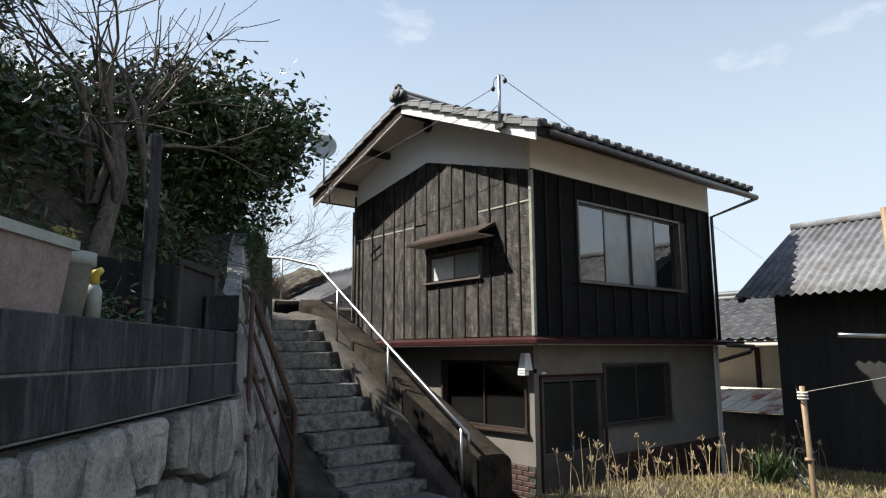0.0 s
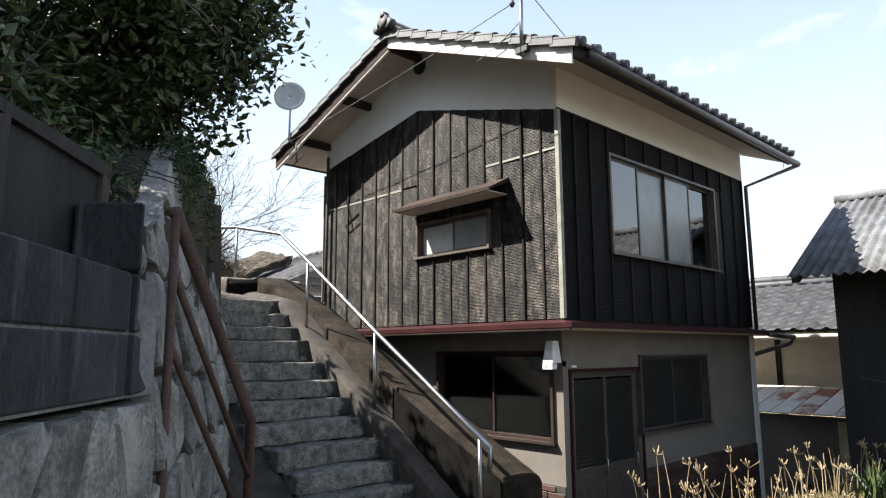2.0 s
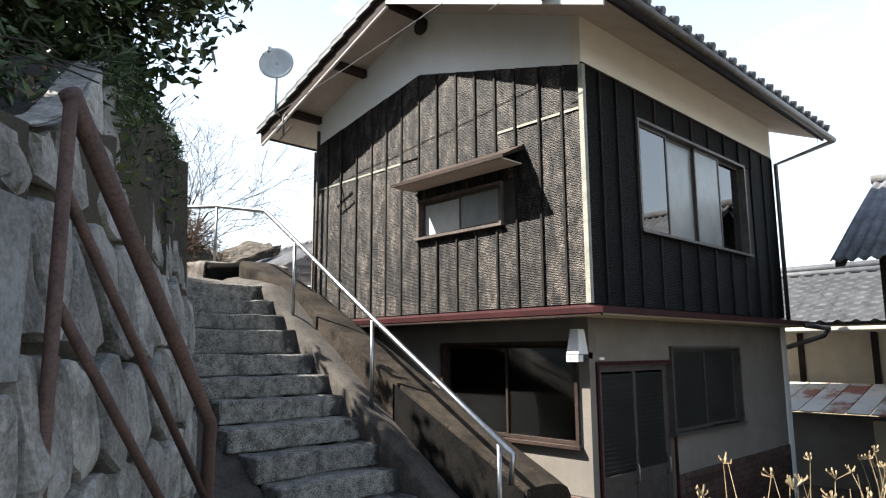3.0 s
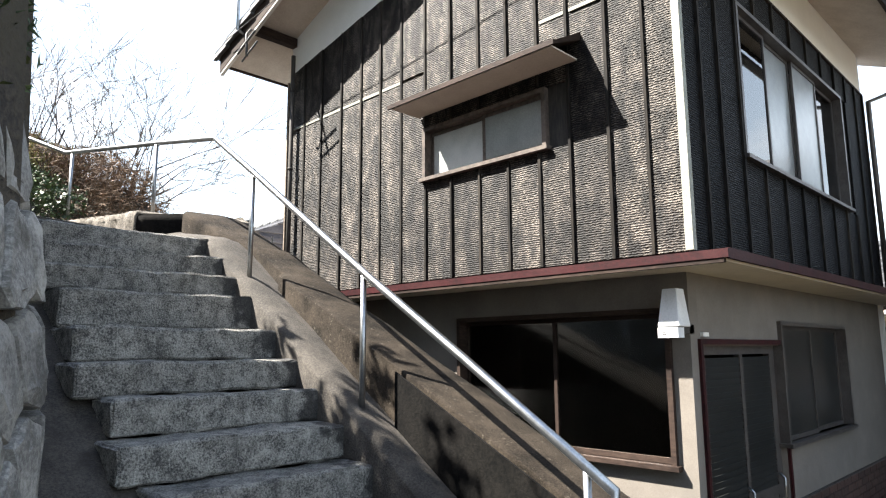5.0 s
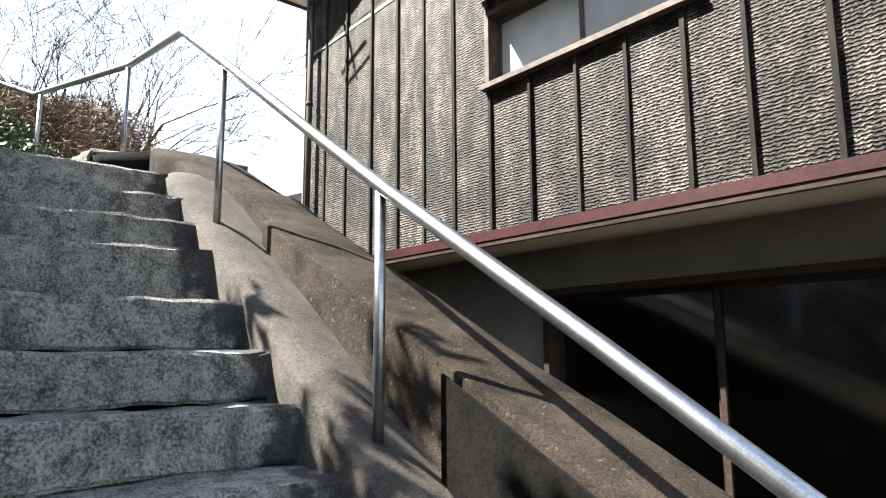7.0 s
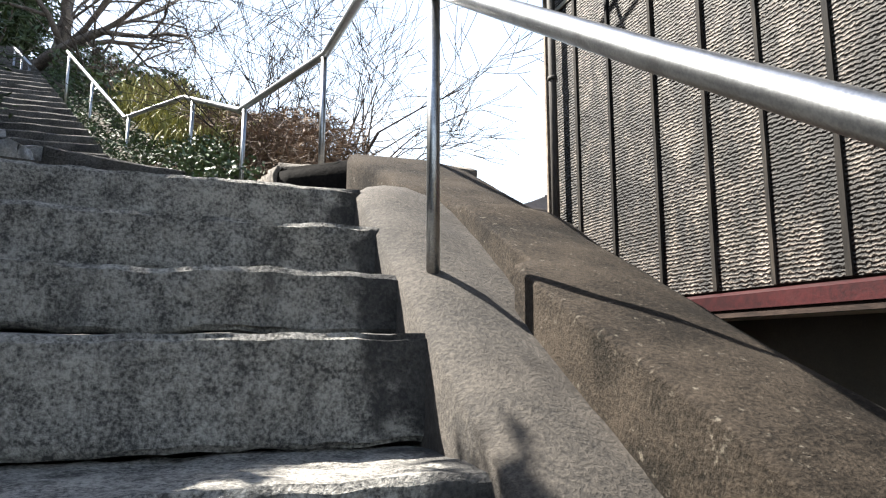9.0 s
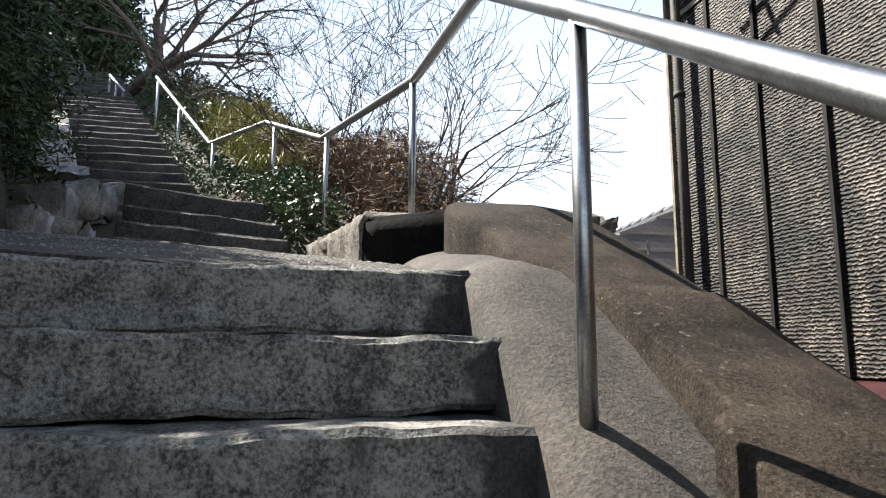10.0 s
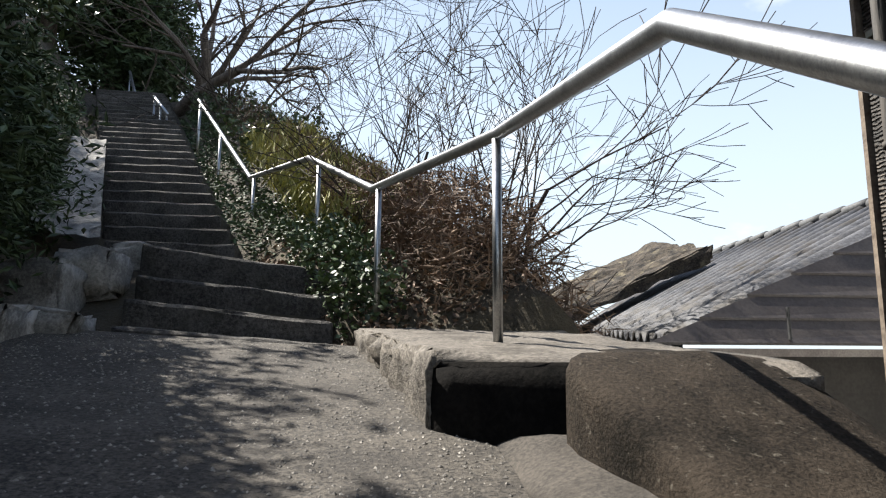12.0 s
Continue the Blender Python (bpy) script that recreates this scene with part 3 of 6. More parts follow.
# rough edge slab beside the landing
bm = bmesh.new()
ix = rough_block(bm, 4.95, 10.30, 2.05, 5.86, 12.2, 2.57, 0.045, 0.014, 4.0, 0.02)
for (i, j, k), v in ix.items():
    u = (v.co.y - 10.28) / 1.87
    v.co.x += (-0.20 * u) * (1 if v.co.x < 5.4 else 0)
    v.co.z += 0.13 * u if v.co.z > 2.4 else 0
    if j < 4:
        v.co.y += (0.9 * max(-0.25, min(0.3, 5.18 - v.co.x)) - 0.04) * (1 - j / 4)
        v.co.z -= 0.03 * (1 - j / 4) ** 2 if k > 6 else 0
    if i == 0:
        v.co.x += noise.noise(Vector((1, v.co.y * 13, v.co.z * 5))) * 0.05 + noise.noise(v.co * 26) * 0.025
        v.co.z += noise.noise(Vector((4, v.co.y * 11, 0))) * 0.02
ledge = link("ledge", bm, M_LEDGE, True)
# Front face's dirt and shade are both put into this black sheet.
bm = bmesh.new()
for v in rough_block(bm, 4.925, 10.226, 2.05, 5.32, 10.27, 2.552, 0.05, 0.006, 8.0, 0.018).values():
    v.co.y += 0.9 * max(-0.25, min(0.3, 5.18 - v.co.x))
part("stained_face", bm, M_BLACKSHEET, ledge, "blackened damp front face", True)
tagged(ledge, "rough-edged concrete ledge beside the landing", "ledge", kind="structure")

# ---- steel railing ----
railing = thing("railing", "galvanised steel pipe railing with slender posts", "railing")
BENDS = [(5.17, 5.80, 0.752), (5.17, 6.6, 1.258), (5.19, 7.4, 1.742), (5.19, 7.9, 2.064), (5.17, 8.8, 2.662), (5.17, 9.45, 3.077), (5.22, 10.8, 3.36), (4.83, 12.4, 3.532), (4.356, 14.0, 4.174), (3.691, 15.3, 4.319), (2.612, 17.6, 5.976)]
bm = bmesh.new()
tube(bm, [(5.17, 5.83, 0.55), (5.17, 5.80, 0.75)] + BENDS[1:], 0.0235, 16)
part("handrail", bm, M_STEEL, railing, "", True)


def rail_at(y):
    for a, b in zip(BENDS, BENDS[1:]):
        if a[1] <= y <= b[1]:
            t = (y - a[1]) / (b[1] - a[1])
            return tuple(a[i] + t * (b[i] - a[i]) for i in range(3))
    return BENDS[-1]


for y, foot in ((5.93, 0.05), (7.45, 0.90), (8.785, 1.78), (10.82, 2.50), (12.28, 2.62), (13.68, 3.10), (15.2, 3.40), (16.45, 4.15), (17.5, 4.95)):
    x, _, top = rail_at(y)
    bm = bmesh.new()
    tube(bm, [(x, y, foot), (x, y, top)], 0.018, 10)
    part("post", bm, M_STEEL, railing, "", True)
upper = thing("railing", "galvanised steel pipe railing high up the hill stairs", "railing")
for seg in (((1.837, 19.0, 6.241), (1.438, 19.6, 6.743)), ((0.604, 21.5, 7.201), (-0.437, 24.0, 8.989))):
    bm = bmesh.new()
    tube(bm, seg, 0.027, 8)
    part("handrail", bm, M_STEEL, upper, "", True)
    for t in (0.05, 0.5, 0.95):
        p = Vector(seg[0]).lerp(Vector(seg[1]), t)
        bm = bmesh.new()
        tube(bm, [p - Vector((0, 0, 1.1)), p], 0.018, 8)
        part("post", bm, M_STEEL, upper, "", True)

# ---- upper stairs ----
upper_stairs = thing("stairs", "old stone stairs climbing the wooded hillside", "stairs", kind="structure")


def skew_step(l, r, drop, run, seed):
    """A step between two unequal ends."""
    bm = bmesh.new()
    ix = rough_block(bm, 0, 0, -drop, 1, run, 0, 0.08, 0.0, seed, 0.009)
    l, r = Vector(l), Vector(r)
    for v in ix.values():
        t = v.co.x
        v.co = l.lerp(r, t) + Vector((0, v.co.y, v.co.z)) + noise.noise_vector(v.co * 5 + Vector((seed * 5, 0, 0))) * 0.012
    part("step", bm, M_SHADESTONE, upper_stairs, smooth=True, crisp=34)


ends = [((3.52, 12.1, 2.70), (4.62, 11.95, 2.612)), ((3.48, 12.38, 2.862), (4.62, 12.22, 2.736)), ((3.45, 12.66, 3.024), (4.60, 12.49, 2.895)), ((3.39, 12.94, 3.247), (4.60, 12.76, 3.077))]
for i, (l, r) in enumerate(ends):
    skew_step(l, r, 0.26, 0.45 if i < 3 else 1.1, i)
for i in range(24):
    y = 14.2 + 0.33 * i
    l, r = (2.73 - 0.132 * i, y, 3.464 + 0.183 * i), (3.80 - 0.120 * i, y - 0.2, 3.425 + 0.181 * i)
    skew_step(l, r, 0.25, 0.5, i + 10)

# ---- house ----
house = thing("house", "two-storey house with charred cedar boards, white plaster and tiled roof", "house")
GX, SY, FX, BY = 6.62, 6.08, 11.36, 10.69
RIDGE_Y, SLOPE, SLOPE_HILL = 8.415, 0.41, 0.35
TOP = 4.80


def panel_wall(name, mat, axis_at, facing, holes, span, label=""):
    """A wall of 0.12 m with openings, in the plane x = axis_at or y = axis_at. span: a0, z0, a1, z1; holes likewise."""
    bm = bmesh.new()
    a0, z0, a1, z1 = span
    cols = sorted({a0, a1, *(h[0] for h in holes), *(h[2] for h in holes)})
    rows = sorted({z0, z1, *(h[1] for h in holes), *(h[3] for h in holes)})
    for c, d in zip(cols, cols[1:]):
        for e, f in zip(rows, rows[1:]):
            mid = ((c + d) / 2, (e + f) / 2)
            if any(h[0] < mid[0] < h[2] and h[1] < mid[1] < h[3] for h in holes):
                continue
            if facing == "x":
                box(bm, axis_at, c, e, axis_at + 0.12, d, f)
            else:
                box(bm, c, axis_at, e, d, axis_at + 0.12, f)
    bmesh.ops.remove_doubles(bm, verts=bm.verts, dist=0.0005)
    return part(name, bm, mat, house, label)


W1 = (7.13, 2.79, 8.41, 3.22)
W2 = (7.60, 2.70, 10.33, 3.88)
LW = (6.27, 0.62, 8.03, 1.54)
SD = (6.77, -0.62, 8.13, 1.33)
SW = (8.15, 0.61, 9.87, 1.49)
gable_up = panel_wall("wall", M_BATTEN, GX + 0.02, "x", [W1], (SY + 0.02, 1.88, BY, 4.20), "charred cedar board gable wall")
side_up = panel_wall("wall", M_BATTEN, SY + 0.02, "y", [W2], (GX + 0.14, 1.88, FX, 4.20), "charred cedar board side wall")
gable_low = panel_wall("wall", M_STUCCO, GX + 0.02, "x", [LW], (SY + 0.05, -0.65, BY, 1.86), "beige stucco lower wall")
side_low = panel_wall("wall", M_STUCCO, SY + 0.05, "y", [SD, SW], (GX + 0.14, -0.65, FX, 1.86), "beige stucco lower wall")
boxes("wall", M_PLASTER, house, (FX, SY + 0.02, -0.65, FX + 0.12, BY, TOP))
boxes("wall", M_PLASTER, house, (GX + 0.14, BY - 0.12, -0.65, FX, BY, TOP))
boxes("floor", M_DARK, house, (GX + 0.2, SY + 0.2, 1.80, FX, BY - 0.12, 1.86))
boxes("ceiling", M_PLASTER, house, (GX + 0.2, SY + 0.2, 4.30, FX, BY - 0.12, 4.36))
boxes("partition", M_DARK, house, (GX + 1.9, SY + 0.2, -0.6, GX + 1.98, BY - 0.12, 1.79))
boxes("wall", M_BOUNCEPLASTER, house, (GX + 0.005, SY + 0.005, 4.21, FX, SY + 0.12, TOP), label="white plaster band under the eaves")
bm = bmesh.new()
zs = lambda y: 5.70 - abs(y - RIDGE_Y) * (SLOPE if y < RIDGE_Y else SLOPE_HILL)
ring = [(SY + 0.12, 4.0), (SY + 0.12, zs(SY + 0.12)), (RIDGE_Y, zs(RIDGE_Y)), (BY, zs(BY)), (BY, 4.0)]
prism(bm, [(GX + 0.03, y, z) for y, z in ring], [(GX + 0.15, y, z) for y, z in ring])
part("wall", bm, M_PLASTER, house, "white plaster gable")


def board_top(y):
    """The boards end level over the middle and drop beside it towards the low eave."""
    if y < 8.40:
        return 4.20 + 0.63 * (y - SY) / (8.40 - SY)
    return 4.83 - 0.40 * (y - 8.40) / (BY - 8.40)


EDGES = [6.10, 6.318, 6.595, 6.913, 7.182, 7.481, 7.781, 8.098, 8.413, 8.736, 9.04, 9.339, 9.665, 10.021, 10.348, 10.68]
rnd = random.Random(4)
for a, b in zip(EDGES, EDGES[1:]):
    spans = [(1.90, 3.76), (3.79, 0)]
    if a < W1[2] - 0.02 and b > W1[0] + 0.02:
        spans = [(1.90, W1[1] - 0.03), (W1[3] + 0.03, 0)]
    for lo, hi in spans:
        bm = bmesh.new()
        d = rnd.uniform(0.0, 0.008)
        ta, tb = (hi, hi) if hi else (board_top(a), board_top(b))
        prism(bm, [(GX - d, a + 0.012, lo), (GX - d, b - 0.012, lo), (GX - d, b - 0.012, tb), (GX - d, a + 0.012, ta)],
              [(GX + 0.022, a + 0.012, lo), (GX + 0.022, b - 0.012, lo), (GX + 0.022, b - 0.012, tb), (GX + 0.022, a + 0.012, ta)])
        part("plank", bm, M_BOARD, gable_up)
for a in EDGES[1:-1]:
    spans = [(1.90, board_top(a) - 0.01)]
    if W1[0] < a < W1[2]:
        spans = [(1.90, W1[1] - 0.04), (W1[3] + 0.04, board_top(a) - 0.01)]
    for lo, hi in spans:
        w = rnd.uniform(0.008, 0.012)
        boxes("batten", M_LATH, gable_up, (GX - rnd.uniform(0.016, 0.024), a - w, lo, GX + 0.004, a + w, hi))
for a, b in zip(EDGES, EDGES[1:]):
    if not (8.5 > a > 7.1):
        boxes("flashing", M_PALEGREEN, gable_up, (GX - 0.012, a + 0.02, 3.757, GX + 0.01, b - 0.03, 3.783))
SEDGES = [6.64, 6.90, 7.20, 7.56, 7.98, 8.42, 8.85, 9.30, 9.75, 10.20, 10.60, 11.0, 11.36]
for a, b in zip(SEDGES, SEDGES[1:]):
    spans = [(1.90, 4.20)]
    if a < W2[2] - 0.05 and b > W2[0] + 0.05:
        spans = [(1.90, W2[1] - 0.03), (W2[3] + 0.03, 4.20)]
    for lo, hi in spans:
        bm = bmesh.new()
        box(bm, a + 0.01, SY - rnd.uniform(0, 0.006), lo, b - 0.01, SY + 0.022, hi)
        part("plank", bm, M_BLACKBOARD, side_up)
        boxes("batten", M_LATH, side_up, (b - 0.014, SY - 0.024, lo, b + 0.014, SY + 0.004, hi))
boxes("corner_trim", M_PALEGREEN, house, (GX - 0.03, SY - 0.028, 1.90, GX + 0.02, SY + 0.022, 4.19), label="pale green corner board")
boxes("corner_trim", M_TIMBER, house, (GX - 0.02, BY - 0.008, 1.90, GX + 0.02, BY + 0.012, 4.36), label="grey weathered corner board")
bm = bmesh.new()
tube(bm, [(GX - 0.06, BY - 0.16, 4.62), (GX - 0.06, BY - 0.16, 1.6)], 0.024, 10)
for z in (2.3, 3.3, 4.2):
    tube(bm, [(GX - 0.06, BY - 0.16, z - 0.012), (GX - 0.06, BY - 0.16, z + 0.012)], 0.030, 10)
part("downpipe", bm, M_BATTEN, house, "dark plastic downpipe", True)
boxes("trim", M_BROWNWOOD, house, (GX - 0.02, SY - 0.02, 4.195, FX, SY + 0.004, 4.215))
bm = bmesh.new()
tube(bm, [(GX - 0.005, 8.40, 5.47), (GX + 0.04, 8.40, 5.47)], 0.11, 16)
part("vent", bm, M_BATTEN, house, "dark round gable vent")

# roof
X0, X1 = 6.08, 11.80
EAVE = 2.93


def roof_z(y, lift=0.0):
    return 5.74 - abs(y - RIDGE_Y) * (SLOPE if y < RIDGE_Y else SLOPE_HILL) + lift


for side, lab in ((-1, ""), (1, "")):
    bm = bmesh.new()
    ye = RIDGE_Y + side * EAVE
    ring = [(RIDGE_Y, 5.66), (ye, roof_z(ye, -0.08)), (ye, roof_z(ye)), (RIDGE_Y, 5.74)]
    prism(bm, [(X0 + 0.03, y, z) for y, z in ring], [(X1, y, z) for y, z in ring])
    part("soffit", bm, M_SOFFIT, house, "brown boarded soffit")
    bm = bmesh.new()
    low = 0.17 if side < 0 else 0.19
    ring = [(RIDGE_Y, 5.74 - low), (ye, roof_z(ye, -low)), (ye, roof_z(ye, 0.05)), (RIDGE_Y, 5.79)]
    prism(bm, [(X0, y, z) for y, z in ring], [(X0 + 0.03, y, z) for y, z in ring])
    part("bargeboard", bm, M_WHITE if side < 0 else M_BROWNWOOD, house, "white bargeboard" if side < 0 else "dark bargeboard")
    if side > 0:
        bm = bmesh.new()
        ring = [(RIDGE_Y, 5.53), (ye, roof_z(ye, -0.215)), (ye, roof_z(ye, -0.19)), (RIDGE_Y, 5.55)]
        prism(bm, [(X0 + 0.005, y, z) for y, z in ring], [(X0 + 0.045, y, z) for y, z in ring])
        part("verge_strip", bm, M_WHITE, house, "thin white strip under the bargeboard")
    bm = bmesh.new()
    box(bm, X0 + 0.03, ye - 0.015, roof_z(ye, -0.10), X1, ye + 0.015, roof_z(ye, 0.04))
    part("fascia", bm, M_BROWNWOOD, house)
for y in (RIDGE_Y, 9.55, BY - 0.06):
    z = roof_z(y, -0.09)
    boxes("purlin", M_BROWNWOOD, house, (X0 + 0.05, y - 0.045, z - 0.10, GX + 0.02, y + 0.045, z))
# tiled skin: waves down the slope, courses stepped
roof = None
for side in (-1, 1):
    bm = bmesh.new()
    courses, pitch = 11, 0.265
    n = int((X1 - X0 + 0.06) / pitch * 8)
    run = (EAVE + 0.08) / courses
    for c in range(courses):
        lines = []
        for e, lift in ((0.0, 0.075), (1.0, 0.045)):
            d = EAVE + 0.08 - (c + e) * run
            row = []
            for i in range(n + 1):
                x = X0 - 0.04 + (X1 - X0 + 0.06) * i / n
                u = (i % 8) / 8
                wave = 0.045 * (1 - min(1.0, (u / 0.35 - 1) ** 2)) if u < 0.7 else 0.0
                row.append(bm.verts.new((x, RIDGE_Y + side * d, 5.74 - d * (SLOPE if side < 0 else SLOPE_HILL) + lift + wave + 0.015)))
            lines.append(row)
        if c:
            lines.insert(0, above)
        for p, q in zip(lines, lines[1:]):
            for i in range(n):
                bm.faces.new((p[i], p[i + 1], q[i + 1], q[i]))
        above = lines[-1]
    ob = part("roof", bm, M_TILE, house, "grey clay tile roof")
    md = ob.modifiers.new("thick", "SOLIDIFY")
    md.thickness, md.offset = 0.03, -1
    for i in range(22):
        x = X0 + 0.06 + i * pitch
        bm = bmesh.new()
        ye = RIDGE_Y + side * (EAVE + 0.09)
        tube(bm, [(x, ye + side * 0.02, roof_z(ye, 0.075)), (x, ye - side * 0.12, roof_z(ye - side * 0.12, 0.085))], 0.052, 10)
        part("eave_tile", bm, M_TILE, house, "", True)
    for c in range(courses):
        d0 = EAVE + 0.08 - c * run
        d1 = d0 - run - 0.03
        bm = bmesh.new()
        y0, y1 = RIDGE_Y + side * d0, RIDGE_Y + side * d1
        a, b = roof_z(y0, 0.10), roof_z(y1, 0.07)
        prism(bm, [(X0 - 0.05, y0, a - 0.095), (X0 - 0.01, y0, a - 0.095), (X0 + 0.10, y0, a), (X0 - 0.03, y0, a + 0.01)],
              [(X0 - 0.05, y1, b - 0.095), (X0 - 0.01, y1, b - 0.095), (X0 + 0.10, y1, b), (X0 - 0.03, y1, b + 0.01)])
        part("verge_tile", bm, M_TILE, house)
bm = bmesh.new()
box(bm, X0 - 0.02, RIDGE_Y - 0.10, 5.76, X1, RIDGE_Y + 0.10, 5.88)
tube(bm, [(X0 - 0.05, RIDGE_Y, 5.90), (X1 + 0.02, RIDGE_Y, 5.90)], 0.085, 12)
part("ridge", bm, M_TILE, house, "", True)
bm = bmesh.new()
for dy, dz, r in ((0, 0.02, 0.11), (-0.13, -0.03, 0.07), (0.13, -0.03, 0.07), (0.0, 0.13, 0.05)):
    tube(bm, [(X0 - 0.10, RIDGE_Y + dy, 5.88 + dz), (X0 - 0.02, RIDGE_Y + dy, 5.88 + dz)], r, 14)
part("ridge_ornament", bm, M_TILE, house, "rounded clay ridge-end ornament", True)
bm = bmesh.new()
yg = RIDGE_Y - EAVE - 0.11
tube(bm, [(X0 + 0.15, yg, roof_z(yg, -0.03)), (X1 + 0.05, yg, roof_z(yg, -0.06))], 0.05, 10)
tube(bm, [(X1, yg, 4.48), (X1, yg, 4.40), (FX + 0.05, SY - 0.06, 4.12), (FX + 0.05, SY - 0.06, 1.8)], 0.03, 8)
part("gutter", bm, M_ALU, house, "dark metal gutter with downpipe", True)

# upper windows and hood
def window(plane, facing, hole, panes, frame_mat, label, milky=(), milky_mat=None, clear_mat=None):
    """A sliding window in an opening: frame, sill, sashes and panes; milky: the panes of figured glass."""
    a0, z0, a1, z1 = hole
    put = (lambda d0, a, z, d1, b, y: (plane + d0, a, z, plane + d1, b, y)) if facing == "x" else (lambda d0, a, z, d1, b, y: (a, plane + d0, z, b, plane + d1, y))
    fr = boxes("window_frame", frame_mat, house, put(-0.03, a0 - 0.022, z1 - 0.01, 0.1, a1 + 0.022, z1 + 0.022), put(-0.03, a0 - 0.022, z0, 0.1, a0 + 0.012, z1 - 0.01), put(-0.03, a1 - 0.012, z0, 0.1, a1 + 0.022, z1 - 0.01), label=label)
    boxes("sill", frame_mat, house, put(-0.055, a0 - 0.045, z0 - 0.03, 0.1, a1 + 0.045, z0))
    w = (a1 - a0 - 0.024) / panes
    for i in range(panes):
        b = a0 + 0.012 + i * w
        d = 0.022 + 0.031 * (i % 2)
        boxes("sash", frame_mat, fr, put(d, b, z0, d + 0.025, b + 0.024, z1 - 0.01), put(d, b + w - 0.024, z0, d + 0.025, b + w, z1 - 0.01),
              put(d, b + 0.024, z0, d + 0.025, b + w - 0.024, z0 + 0.035), put(d, b + 0.024, z1 - 0.04, d + 0.025, b + w - 0.024, z1 - 0.01))
        pane = boxes("pane", milky_mat if i in milky else clear_mat or M_GLASS, fr, put(d + 0.01, b + 0.02, z0 + 0.03, d + 0.015, b + w - 0.02, z1 - 0.035))
        pane.visible_shadow = False
    return fr


window(GX, "x", W1, 2, M_OLDFRAME, "weathered wooden window frame", (0,), M_FROSTGLASS, M_LITGLASS)
window(SY, "y", W2, 4, M_ALU, "four-pane sliding window frame", (1, 2), M_FROSTGLASS, M_SKYGLASS)
window(GX + 0.02, "x", LW, 2, M_BROWNWOOD, "wide sliding window frame", (), None, M_DARKGLASS)
window(SY + 0.05, "y", SW, 2, M_ALU, "sliding window frame", (0, 1), M_RIBGLASS)
bm = bmesh.new()
prism(bm, [(GX + 0.02, 6.80, 3.52), (6.28, 6.80, 3.37), (6.28, 6.80, 3.395), (GX + 0.02, 6.80, 3.58)], [(GX + 0.02, 8.52, 3.52), (6.28, 8.52, 3.37), (6.28, 8.52, 3.395), (GX + 0.02, 8.52, 3.58)])
hood = part("window_hood", bm, M_BROWNWOOD, house, "dark board hood over the window")
# Cream here puts warm bounced light into the underside's colour.
boxes("hood_lining", M_CREAM, hood, (6.285, 6.82, 3.358, GX - 0.02, 8.49, 3.369), label="pale boarded underside")
boxes("hood_edge", M_BROWNWOOD, hood, (6.268, 6.79, 3.362, 6.281, 8.53, 3.400))

# skirt roof between the storeys
for nm, mt, rg_a, rg_b in (("skirt_roof", M_RED, [(GX + 0.06, SY + 0.1, 1.90), (6.28, 5.74, 1.83), (6.28, 5.74, 1.80), (GX + 0.06, SY + 0.1, 1.80)], [(GX + 0.06, BY, 1.90), (6.28, BY, 1.83), (6.28, BY, 1.80), (GX + 0.06, BY, 1.80)]),
                           ("skirt_roof", M_RED, [(GX + 0.06, SY + 0.1, 1.90), (6.28, 5.74, 1.83), (6.28, 5.74, 1.80), (GX + 0.06, SY + 0.1, 1.80)], [(FX, SY + 0.1, 1.90), (FX + 0.35, 5.74, 1.83), (FX + 0.35, 5.74, 1.80), (FX, SY + 0.1, 1.80)])):
    bm = bmesh.new()
    prism(bm, rg_a, rg_b)
    part(nm, bm, mt, house, "dull red sheet-metal skirt roof")
boxes("skirt_soffit", M_CREAM, house, (6.30, 5.76, 1.775, GX + 0.08, BY, 1.797), (GX + 0.08, 5.76, 1.775, FX + 0.33, SY + 0.05, 1.797), label="cream painted soffit")
boxes("fascia", M_RED, house, (6.262, 5.722, 1.79, 6.282, BY, 1.838), (6.282, 5.722, 1.785, FX + 0.36, 5.742, 1.842), label="red fascia strip")
boxes("drip_edge", M_BROWNWOOD, house, (6.268, 5.75, 1.765, 6.30, BY, 1.788))
bm = bmesh.new()
tube(bm, [(11.0, 5.68, 1.78), (11.95, 5.68, 1.76), (11.95, 5.75, 1.66), (FX + 0.1, SY, 1.5)], 0.035, 8)
part("gutter", bm, M_ALU, house, "", True)

